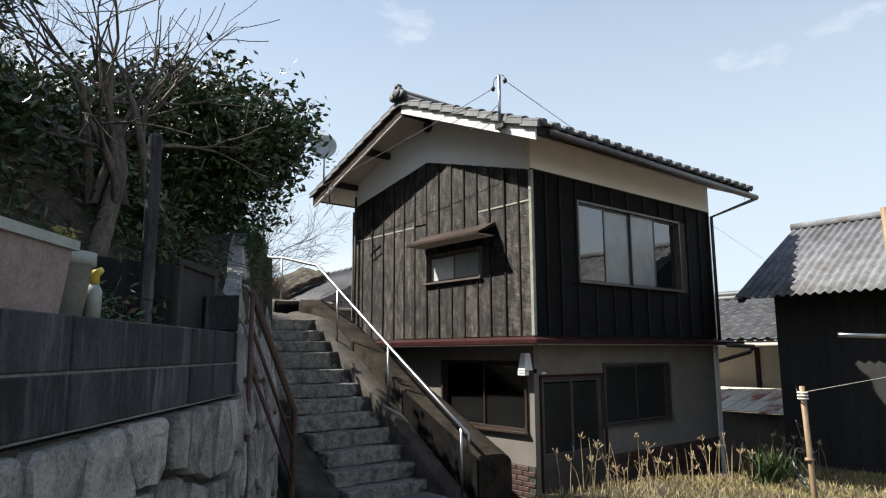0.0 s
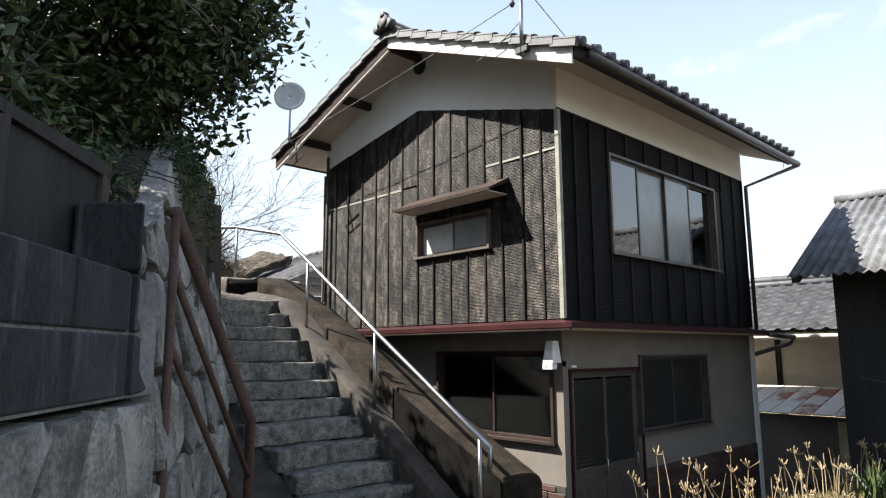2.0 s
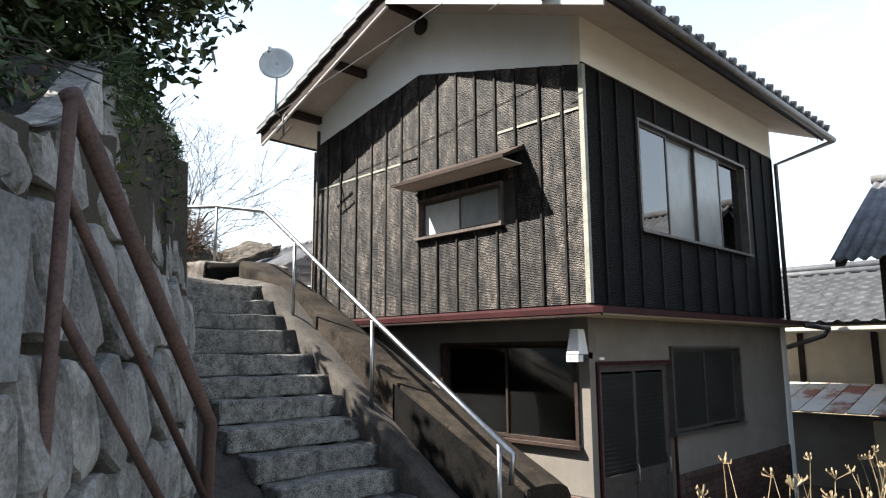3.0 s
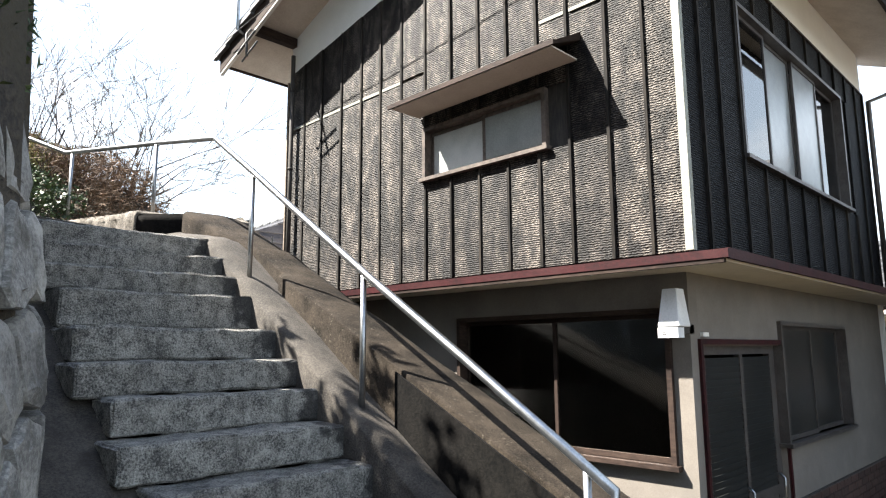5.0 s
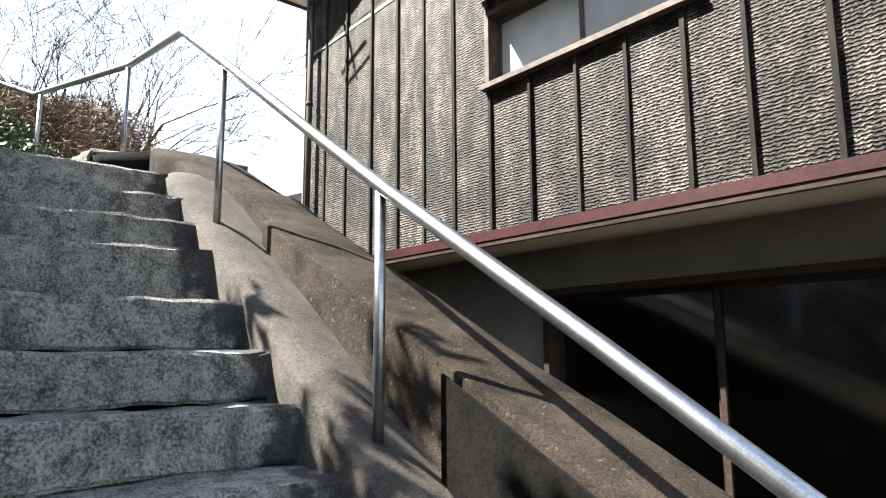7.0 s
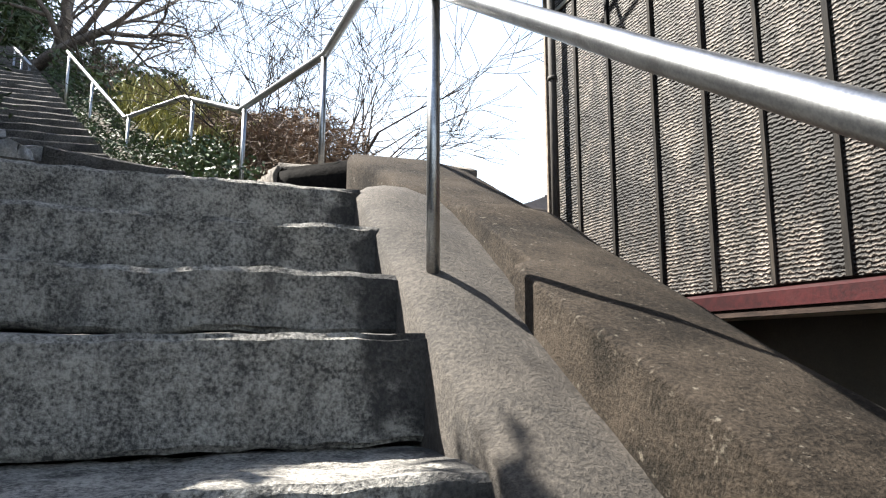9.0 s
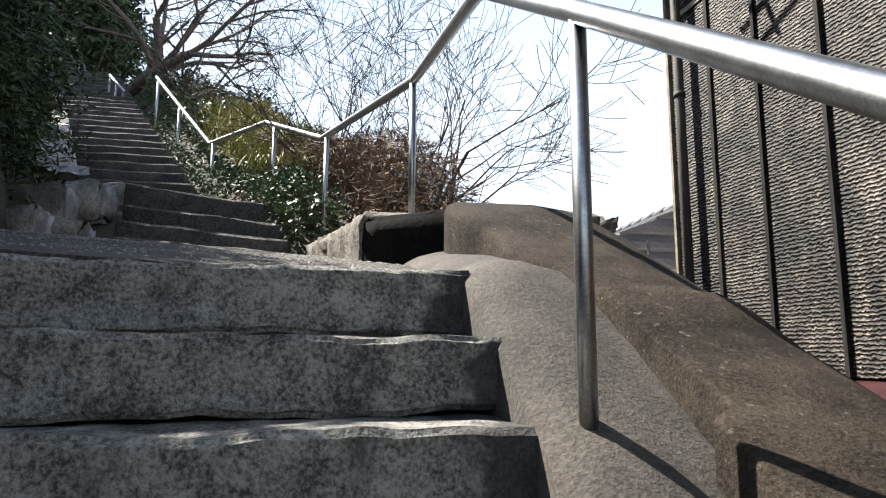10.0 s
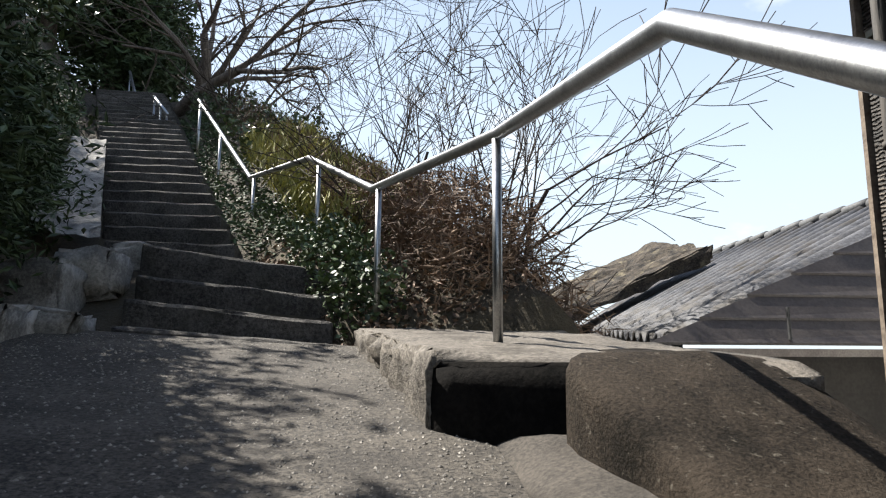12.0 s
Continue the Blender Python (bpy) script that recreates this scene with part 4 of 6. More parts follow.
# sliding door
door = boxes("door", M_ALU, house, (6.77, SY + 0.09, -0.62, 8.13, SY + 0.12, -0.56), (6.77, SY + 0.09, 1.27, 8.13, SY + 0.12, 1.33), (6.77, SY + 0.09, -0.56, 6.79, SY + 0.12, 1.27), (8.08, SY + 0.09, -0.56, 8.13, SY + 0.12, 1.27), label="two-leaf sliding glass door")
for i in range(2):
    a = 6.79 + i * 0.64
    d = SY + 0.06 + 0.03 * i
    boxes("stile", M_ALU, door, (a, d, -0.56, a + 0.05, d + 0.025, 1.27), (a + 0.60, d, -0.56, a + 0.65, d + 0.025, 1.27), (a + 0.05, d, 0.26, a + 0.60, d + 0.025, 0.33), (a + 0.05, d, -0.56, a + 0.60, d + 0.025, -0.46))
    pane = boxes("pane", M_RIBGLASS, door, (a + 0.05, d + 0.008, 0.33, a + 0.60, d + 0.014, 1.25))
    pane.visible_shadow = False
    boxes("panel", M_ALU, door, (a + 0.05, d + 0.006, -0.46, a + 0.60, d + 0.018, 0.26))
    bm = bmesh.new()
    for q in range(22):
        z = 0.35 + q * 0.041
        box(bm, a + 0.055, d + 0.001, z, a + 0.595, d + 0.007, z + 0.022)
    part("glass_ribs", bm, M_RIBGLASS, door)
    bm = bmesh.new()
    hx = a + 0.57 if i == 0 else a + 0.60
    tube(bm, [(hx, d - 0.01, 0.22), (hx, d - 0.045, 0.25), (hx, d - 0.045, 0.38), (hx, d - 0.01, 0.41)], 0.009, 6)
    part("handle", bm, M_STEEL, door, "chrome handle", True)
boxes("door_trim", M_RED, house, (8.135, SY + 0.03, -0.64, 8.17, SY + 0.11, 0.60), label="red painted door trim")
boxes("door_trim", M_RED, house, (6.735, SY + 0.03, -0.64, 6.768, SY + 0.11, 1.37), (6.768, SY + 0.03, 1.335, 8.13, SY + 0.11, 1.37), label="red painted door trim")
boxes("bell", M_WHITE, house, (6.78, SY + 0.03, 1.385, 6.86, SY + 0.05, 1.41))

# brick base
rb = random.Random(8)
brick_mesh = None


def brick(x, y, z, along_x, parent):
    global brick_mesh
    if brick_mesh is None:
        bm = bmesh.new()
        box(bm, 0, 0, 0, 0.21, 0.02, 0.055)
        bmesh.ops.bevel(bm, geom=bm.edges[:], offset=0.003, segments=1, affect="EDGES")
        brick_mesh = bpy.data.meshes.new("brick")
        bm.to_mesh(brick_mesh)
        bm.free()
        brick_mesh.materials.append(M_BRICK)
    ob = new("brick", brick_mesh)
    ob.parent = parent
    ob.location = (x, y, z)
    if not along_x:
        ob.rotation_euler = (0, 0, radians(90))


base_side = boxes("brick_base", M_MORTAR, house, (8.18, SY + 0.035, -0.65, FX, SY + 0.05, 0.19), label="dark brick plinth")
base_gable = boxes("brick_base", M_MORTAR, house, (GX + 0.005, SY + 0.05, -0.65, GX + 0.02, 8.2, 0.19), label="dark brick plinth")
for r in range(12):
    z = -0.60 + r * 0.066
    for c in range(14):
        x = 8.19 + c * 0.22 + (0.11 if r % 2 else 0)
        if x + 0.21 < FX:
            brick(x, SY + 0.022, z, True, base_side)
    for c in range(8):
        y = SY + 0.06 + c * 0.22 + (0.11 if r % 2 else 0)
        if y + 0.21 < 8.2:
            brick(GX + 0.015, y, z, False, base_gable)

# porch lamp with its sign
lamp = thing("porch_lamp", "white tapered metal porch lamp on the wall corner", "lamp")
bm = bmesh.new()
prism(bm, [(6.44, 6.10, 1.44), (6.44, 6.235, 1.44), (6.59, 6.235, 1.44), (6.59, 6.10, 1.44)], [(6.475, 6.122, 1.665), (6.475, 6.213, 1.665), (6.57, 6.213, 1.665), (6.57, 6.122, 1.665)])
bmesh.ops.bevel(bm, geom=bm.edges[:], offset=0.004, segments=1, affect="EDGES")
part("shade", bm, M_LAMPWHITE, lamp, "white tapered shade")
sign = boxes("sign", M_LAMPWHITE, lamp, (6.44, 6.110, 1.375, 6.52, 6.235, 1.435), label="small white sign box")
curve = bpy.data.curves.new("lettering", "FONT")
curve.body, curve.size, curve.extrude = "出入口", 0.03, 0.0006
words = bpy.data.objects.new("lettering", curve)
bpy.context.scene.collection.objects.link(words)
flat = bpy.data.meshes.new_from_object(words.evaluated_get(bpy.context.evaluated_depsgraph_get()))
bpy.data.objects.remove(words)
flat.transform(Matrix(((0, 0, -1, 6.4385), (-1, 0, 0, 6.212), (0, 1, 0, 1.394), (0, 0, 0, 1))))
bm = bmesh.new()
bm.from_mesh(flat)
bpy.data.meshes.remove(flat)
part("lettering", bm, M_CABLE, sign)
boxes("bracket", M_BATTEN, lamp, (6.52, 6.130, 1.40, 6.70, 6.210, 1.455))

# ---- retaining wall on the hill side ----
ARC = [0.0]
for p, q in zip(WALL_LINE, WALL_LINE[1:]):
    ARC.append(ARC[-1] + math.hypot(q[0] - p[0], q[1] - p[1]))


def on_wall(s, z, out=0.0):
    """A place on the face of the hill-side wall: s metres along it, z up, out metres in front; the face leans back."""
    i = max(k for k in range(len(ARC) - 1) if ARC[k] <= max(0.0, s))
    a, b = Vector(WALL_LINE[i]), Vector(WALL_LINE[i + 1])
    d = (b - a).normalized()
    p = a + d * (s - ARC[i])
    nrm = Vector((d.y, -d.x))
    lean = 0.0 if i == 0 else -0.17 * max(0.0, z - 1.2)
    p = p + nrm * (out + lean)
    return Vector((p.x, p.y, z))


def stone_wall(name, label, s0, s1, low, high, size, seed):
    """Fitted field stones in dark joints."""
    r = random.Random(seed)
    wall = thing(name, label, "stone wall", kind="structure")
    bm = bmesh.new()
    n = max(2, int((s1 - s0) / 0.25))
    for i in range(n):
        a, b = s0 + (s1 - s0) * i / n, s0 + (s1 - s0) * (i + 1) / n
        prism(bm, [on_wall(a, low(a), -0.35), on_wall(a, low(a), -0.05), on_wall(a, high(a) - 0.02, -0.05), on_wall(a, high(a) - 0.02, -0.35)],
              [on_wall(b, low(b), -0.35), on_wall(b, low(b), -0.05), on_wall(b, high(b) - 0.02, -0.05), on_wall(b, high(b) - 0.02, -0.35)])
    part("core", bm, M_MORTAR, wall)
    seeds = []
    z = low(s0) + size * 0.4
    top = max(high(s) for s in np.linspace(s0, s1, 20))
    row = 0
    while z < top + 0.2:
        s = s0 + (size * 0.4 if row % 2 else 0.1)
        while s < s1:
            seeds.append((s + r.uniform(-0.3, 0.3) * size, z + r.uniform(-0.32, 0.32) * size))
            s += size * r.uniform(0.6, 1.05)
        z += size * 1.12
        row += 1
    for (cs, cz), poly in cells(seeds, s0, min(low(s0), low(s1)), s1, top):
        poly = [(a, min(b, high(a) - 0.005)) for a, b in poly]
        cx, cy = sum(p[0] for p in poly) / len(poly), sum(p[1] for p in poly) / len(poly)
        if max(p[1] for p in poly) - min(p[1] for p in poly) < 0.07 or cy < -0.25:
            continue
        gap = r.uniform(0.011, 0.026)
        ring = []
        for p, q in zip(poly, poly[1:] + poly[:1]):
            L = math.hypot(q[0] - p[0], q[1] - p[1])
            for t in ([0.12, 0.5, 0.88] if L > 0.16 else [0.5]):
                x, y = p[0] + (q[0] - p[0]) * t, p[1] + (q[1] - p[1]) * t
                d = math.hypot(x - cx, y - cy) or 1
                k = max(0.2, 1 - gap / d - r.uniform(0, 0.05))
                ring.append((cx + (x - cx) * k, cy + (y - cy) * k))
        if len(ring) < 3:
            continue
        proud = r.uniform(0.0, 0.035)
        bm = bmesh.new()
        rings = []
        for k, out in ((1.0, -0.08), (1.0, proud - 0.012), (0.96, proud + 0.004), (0.6, proud + 0.010)):
            rings.append([bm.verts.new(on_wall(cx + (x - cx) * k, cy + (y - cy) * k, out + r.uniform(-0.008, 0.008))) for x, y in ring])
        for u, v in zip(rings, rings[1:]):
            for i in range(len(u)):
                bm.faces.new((u[i], u[(i + 1) % len(u)], v[(i + 1) % len(u)], v[i]))
        bm.faces.new(rings[-1])
        part("stone", bm, M_WALLSTONE, wall, smooth=False)
    return wall


S_P = ARC[1]
stone_wall("stone_wall", "dry fitted grey stone wall carrying concrete blocks", S_P - 5.2, S_P, lambda s: -0.1, lambda s: 1.42, 0.36, 3)
stone_wall("stone_wall", "battered grey stone retaining wall beside the stairs", S_P, ARC[4] - 0.1, lambda s: -0.1 if s < ARC[3] else 0.6, lambda s: 2.05 + 0.75 * smooth(S_P + 0.1, S_P + 1.6, s) + 0.1 * max(0, s - S_P - 2), 0.36, 5)
stone_wall("stone_wall", "low dark rock wall along the landing", ARC[4] - 0.1, ARC[6] - 0.05, lambda s: 1.9, lambda s: 2.85 + 0.15 * (s - ARC[4]), 0.40, 6)

# concrete block courses on the stone wall
block_wall = thing("block_wall", "dark stained concrete block wall in two courses", "block wall", kind="structure")
bm = bmesh.new()
prism(bm, [on_wall(S_P - 5.2, 1.42, -0.14), on_wall(S_P - 5.2, 1.42, -0.008), on_wall(S_P - 5.2, 1.815, -0.008), on_wall(S_P - 5.2, 1.815, -0.14)],
      [on_wall(S_P - 0.02, 1.42, -0.14), on_wall(S_P - 0.02, 1.42, -0.008), on_wall(S_P - 0.02, 1.81, -0.008), on_wall(S_P - 0.02, 1.81, -0.14)])
part("core", bm, M_PALEJOINT, block_wall)
rr = random.Random(2)
for row in range(2):
    s = S_P - 0.315
    while s > S_P - 5.0:
        z0, z1 = 1.43 + row * 0.2, 1.62 + row * 0.2
        bm = bmesh.new()
        o = rr.uniform(0, 0.006)
        prism(bm, [on_wall(s - 0.380, z0, -0.15), on_wall(s - 0.380, z0, o), on_wall(s - 0.380, z1, o), on_wall(s - 0.380, z1, -0.15)],
              [on_wall(s, z0, -0.15), on_wall(s, z0, o), on_wall(s, z1, o), on_wall(s, z1, -0.15)])
        bmesh.ops.bevel(bm, geom=bm.edges[:], offset=0.006, segments=1, affect="EDGES")
        part("block", bm, M_BLOCK, block_wall)
        s -= 0.39
for k, (z0, z1) in enumerate(((1.43, 1.62), (1.63, 1.82), (1.83, 2.03))):
    bm = bmesh.new()
    prism(bm, [on_wall(S_P - 0.29, z0, -0.2), on_wall(S_P - 0.29, z0, 0.02), on_wall(S_P - 0.29, z1 + (0.03 if k == 2 else 0), 0.02), on_wall(S_P - 0.29, z1 + (0.03 if k == 2 else 0), -0.2)],
          [on_wall(S_P + 0.02, z0, -0.2), on_wall(S_P + 0.02, z0, 0.02), on_wall(S_P + 0.02, z1, 0.02), on_wall(S_P + 0.02, z1, -0.2)])
    bmesh.ops.bevel(bm, geom=bm.edges[:], offset=0.008, segments=1, affect="EDGES")
    part("block", bm, M_BLOCK, block_wall)
# dark box behind the pillar
bin_box = thing("planter_box", "dark weathered box behind the block pillar", "box")
bm = bmesh.new()
prism(bm, [on_wall(S_P - 0.75, 1.82, -0.22), on_wall(S_P - 0.75, 1.82, -0.7), on_wall(S_P - 0.75, 2.25, -0.7), on_wall(S_P - 0.75, 2.19, -0.22)],
      [on_wall(S_P - 0.05, 1.82, -0.22), on_wall(S_P - 0.05, 1.82, -0.7), on_wall(S_P - 0.05, 2.28, -0.7), on_wall(S_P - 0.05, 2.22, -0.22)])
part("body", bm, M_BLACKWOOD, bin_box)
for nm, lo, hi, z0, z1 in (("lid", 0.77, 0.03, 2.20, 2.235), ("batten", 0.76, 0.70, 1.83, 2.19), ("batten", 0.10, 0.04, 1.83, 2.20)):
    bm = bmesh.new()
    prism(bm, [on_wall(S_P - lo, z0, -0.20), on_wall(S_P - lo, z0, -0.235), on_wall(S_P - lo, z1, -0.235), on_wall(S_P - lo, z1, -0.20)],
          [on_wall(S_P - hi, z0, -0.20), on_wall(S_P - hi, z0, -0.235), on_wall(S_P - hi, z1 + 0.02, -0.235), on_wall(S_P - hi, z1 + 0.02, -0.20)])
    part(nm, bm, M_BATTEN, bin_box)

# rusty side rail
side_rail = thing("side_rail", "rusty brown pipe handrail with two lower bars", "railing")
for nm, pts, rad in (("handrail", [(1.91, 4.42, 2.11), (2.70, 5.27, 1.20), (2.70, 5.28, 0.0)], 0.027),
                     ("bar", [(1.92, 4.43, 1.87), (2.70, 5.27, 0.90)], 0.015), ("bar", [(1.92, 4.43, 1.60), (2.70, 5.27, 0.61)], 0.015),
                     ("post", [(1.915, 4.42, 2.11), (1.92, 4.42, 0.0)], 0.017)):
    bm = bmesh.new()
    tube(bm, pts, rad, 10)
    part(nm, bm, M_RUSTPIPE, side_rail, "", True)

# ---- neighbouring shed ----
shed = thing("shed", "black timber shed with a corrugated slate roof", "shed")
boxes("wall", M_BLACKWOOD, shed, (10.75, -3.0, -0.6, 10.87, 4.72, 2.62), (10.87, 4.60, -0.6, 14.4, 4.72, 2.62))
boxes("plinth", M_CONCRETE, shed, (10.70, -3.0, -0.66, 10.75, 4.75, -0.25))
bm = bmesh.new()
n = 300
for side in (-1, 1):
    rows = []
    for d in (0.0, 1.2, 2.45):
        rows.append([bm.verts.new((12.62 + side * d, 5.09 - 8.0 * i / n, 3.90 - d * 0.57 + 0.022 * math.sin(i * 2 * math.pi * 8.0 / n / 0.13) + (0.012 if d == 1.2 else 0))) for i in range(n + 1)])
    for a, b in zip(rows, rows[1:]):
        for i in range(n):
            bm.faces.new((a[i], a[i + 1], b[i + 1], b[i]))
ob = part("roof", bm, M_SLATE, shed, "grey corrugated slate roof", True)
md = ob.modifiers.new("thick", "SOLIDIFY")
md.thickness = 0.012
bm = bmesh.new()
tube(bm, [(12.62, 5.12, 3.93), (12.62, -3.0, 3.93)], 0.07, 10)
part("ridge", bm, M_SLATE, shed, "", True)
bm = bmesh.new()
for side in (-1, 1):
    prism(bm, [(12.62, 4.95, 3.80), (12.62, 5.05, 3.80), (12.62, 5.05, 3.86), (12.62, 4.95, 3.86)], [(12.62 + side * 2.4, 4.95, 2.43), (12.62 + side * 2.4, 5.05, 2.43), (12.62 + side * 2.4, 5.05, 2.49), (12.62 + side * 2.4, 4.95, 2.49)])
part("bargeboard", bm, M_BLACKWOOD, shed)
bm = bmesh.new()
prism(bm, [(10.87, 4.6, 2.62), (12.62, 4.6, 3.62), (14.4, 4.6, 2.62)], [(10.87, 4.72, 2.62), (12.62, 4.72, 3.62), (14.4, 4.72, 2.62)])
part("gable", bm, M_BLACKWOOD, shed)

# ---- houses further off ----
far_house = thing("house", "pale tiled house with half-timbered plaster walls behind the lane", "house")
boxes("wall", M_FARWALL, far_house, (15.0, 3.0, -0.6, 18.0, 14.0, 1.9))
for y in (3.4, 4.6, 5.8, 7.0, 8.2, 9.4):
    boxes("timber", M_BROWNWOOD, far_house, (14.96, y, 0.3, 15.0, y + 0.10, 1.85))
boxes("timber", M_BROWNWOOD, far_house, (14.955, 3.0, 0.72, 15.0, 14.0, 0.82))
for side in (-1, 1):
    bm = bmesh.new()
    n, courses = 420, 10
    for c in range(courses):
        lines = []
        for e, lift in ((0.0, 0.075), (1.0, 0.01)):
            d = 2.1 - (c + e) * 0.21
            lines.append([bm.verts.new((16.4 + side * d, 2.5 + 12.0 * i / n, 2.95 - d * 0.52 + lift + 0.04 * max(0.0, math.sin(i * 2 * math.pi * 12.0 / n / 0.28)))) for i in range(n + 1)])
        if c:
            lines.insert(0, above)
        for p, q in zip(lines, lines[1:]):
            for i in range(n):
                bm.faces.new((p[i], p[i + 1], q[i + 1], q[i]))
        above = lines[-1]
    part("roof", bm, M_PALETILE, far_house, "silver grey clay tile roof", True, 25)
bm = bmesh.new()
box(bm, 16.3, 2.5, 2.93, 16.5, 14.5, 3.06)
tube(bm, [(16.4, 2.4, 3.10), (16.4, 14.6, 3.10)], 0.09, 10)
part("ridge", bm, M_PALETILE, far_house, "", True)
bm = bmesh.new()
tube(bm, [(14.26, 2.5, 1.80), (14.26, 14.5, 1.80)], 0.05, 8)
part("gutter", bm, M_CREAM, far_house, "", True)
lean_to = thing("lean_to", "low lean-to with rusty red and white sheet roof", "lean-to")
for i in range(16):
    bm = bmesh.new()
    y = 4.2 + i * 0.33
    prism(bm, [(14.6, y, 0.86), (14.6, y + 0.31, 0.86), (14.6, y + 0.31, 0.88), (14.6, y, 0.88)], [(12.9, y, 0.50), (12.9, y + 0.31, 0.50), (12.9, y + 0.31, 0.52), (12.9, y, 0.52)])
    part("roof_sheet", bm, M_RUSTY if i % 2 else M_PALESHEET, lean_to)
boxes("wall", M_STUCCO, lean_to, (13.2, 4.3, -0.66, 13.3, 9.0, 0.46))
boxes("wall", M_FARWALL, lean_to, (13.17, 5.15, -0.66, 13.2, 5.55, 0.40))

# roofs behind the house, beyond the landing


def patch(u, v, corners):
    a, b, c, d = corners
    return a.lerp(b, u).lerp(d.lerp(c, u), v)


SLATE = [Vector(p) for p in ((8.08, 18.0, 2.92), (6.68, 12.4, 2.663), (9.83, 12.95, 4.07), (10.33, 19.0, 4.07))]
BROWN = [Vector(p) for p in ((6.50, 12.35, 2.62), (10.6, 11.95, 2.62), (11.6, 13.0, 4.03), (9.86, 12.93, 4.03))]
old_house = thing("house", "old house with ridged grey slate and brown sheet roof slopes", "house")
n = 220
vs = [patch(i / n, k / 3, SLATE) + Vector((0, 0, 0.038 * math.sin(i * 2 * math.pi * 22 / n))) for k in range(4) for i in range(n + 1)]
fs = [(k * (n + 1) + i, k * (n + 1) + i + 1, (k + 1) * (n + 1) + i + 1, (k + 1) * (n + 1) + i) for k in range(3) for i in range(n)]
ob = mesh_from("roof", vs, fs, M_OLDSLATE, old_house, True)
ob["label"] = "ridged grey slate roof"
ob.modifiers.new("thick", "SOLIDIFY").thickness = 0.03
for i in range(9):
    bm = bmesh.new()
    lo, hi = i / 9, (i + 1) / 9 + 0.01
    ring = [patch(0, lo, BROWN) + Vector((0, 0, 0.022)), patch(1, lo, BROWN) + Vector((0, 0, 0.022)), patch(1, hi, BROWN), patch(0, hi, BROWN)]
    prism(bm, [p - Vector((0, 0, 0.015)) for p in ring], ring)
    part("roof_sheet", bm, M_BROWNROOF, old_house)
for i in range(16):
    bm = bmesh.new()
    a, b = SLATE[3].lerp(SLATE[2], i / 16), SLATE[3].lerp(SLATE[2], (i + 1.08) / 16)
    tube(bm, [a + Vector((0, 0, 0.02)), b + Vector((0, 0, 0.03))], [0.05, 0.058], 10)
    part("ridge_tile", bm, M_TILE, old_house, "", True)
boxes("gutter", M_ALU, old_house, (6.5, 12.02, 2.56, 10.6, 12.10, 2.605))
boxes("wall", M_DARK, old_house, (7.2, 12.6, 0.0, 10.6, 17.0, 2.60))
bm = bmesh.new()
tube(bm, [(7.38, 12.27, 2.66), (7.39, 12.29, 2.86)], 0.012, 6)
part("bracket", bm, M_CABLE, old_house)
ruin = thing("house", "collapsing house with a ragged straw-littered roof edge", "house")
bm = bmesh.new()
ix = rough_block(bm, 0, 0, 0, 1, 1, 0.14, 0.05, 0.02, 3.0, 0.03)
for v in ix.values():
    u, t, q = v.co.x, v.co.y, v.co.z
    v.co = Vector((6.85 + 2.3 * u, 16.5 + 1.6 * t - 0.5 * u, 2.70 + 1.0 * u + 0.30 * t + q * (0.6 + 0.9 * u))) + noise.noise_vector(Vector((u * 9, t * 9, q * 9))) * 0.07
part("roof", bm, M_THATCH, ruin, "rotten straw-littered roof")
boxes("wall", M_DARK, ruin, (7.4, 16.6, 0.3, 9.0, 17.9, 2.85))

# ---- plants ----


def leaf_mesh(name, centres, size, mat, parent=None, slim=0.45, droop=0.3, seed=1, up=False):
    """Many small leaves, each a folded blade of four triangles."""
    r = np.random.RandomState(seed)
    c = np.asarray(centres, float)
    n = len(c)
    d = r.normal(size=(n, 3))
    d[:, 2] = np.abs(d[:, 2]) + 1.2 if up else d[:, 2] * 0.6 - droop
    d /= np.linalg.norm(d, axis=1)[:, None]
    side = np.cross(d, r.normal(size=(n, 3)))
    side /= np.linalg.norm(side, axis=1)[:, None] + 1e-9
    nrm = np.cross(d, side)
    s = size * r.uniform(0.6, 1.3, n)[:, None]
    a, b = c - d * s * 0.5, c + d * s * 0.5
    p, q = c + side * s * slim * 0.5 + nrm * s * 0.06, c - side * s * slim * 0.5 + nrm * s * 0.06
    v = np.stack([a, p, b, q], 1).reshape(-1, 3)
    i = np.arange(n)[:, None] * 4
    f = np.concatenate([i + [0, 1, 2], i + [0, 2, 3]], 1).reshape(-1, 3)
    return mesh_from(name, v.tolist(), f.tolist(), mat, parent)


def clumps(blobs, per, spread, seed):
    """Leaf places: twiglets scattered through ellipsoids, thicker towards the skin."""
    r = np.random.RandomState(seed)
    out = []
    for (x, y, z), (a, b, c), n in blobs:
        u = r.normal(size=(n, 3))
        u /= np.linalg.norm(u, axis=1)[:, None]
        rad = r.uniform(0.25, 1.0, n) ** 0.45 * (1 + 0.22 * r.normal(size=n))
        centre = np.array([x, y, z]) + u * rad[:, None] * np.array([a, b, c])
        k = np.repeat(centre, per, axis=0)
        out.append(k + r.normal(size=k.shape) * spread)
    return np.concatenate(out)


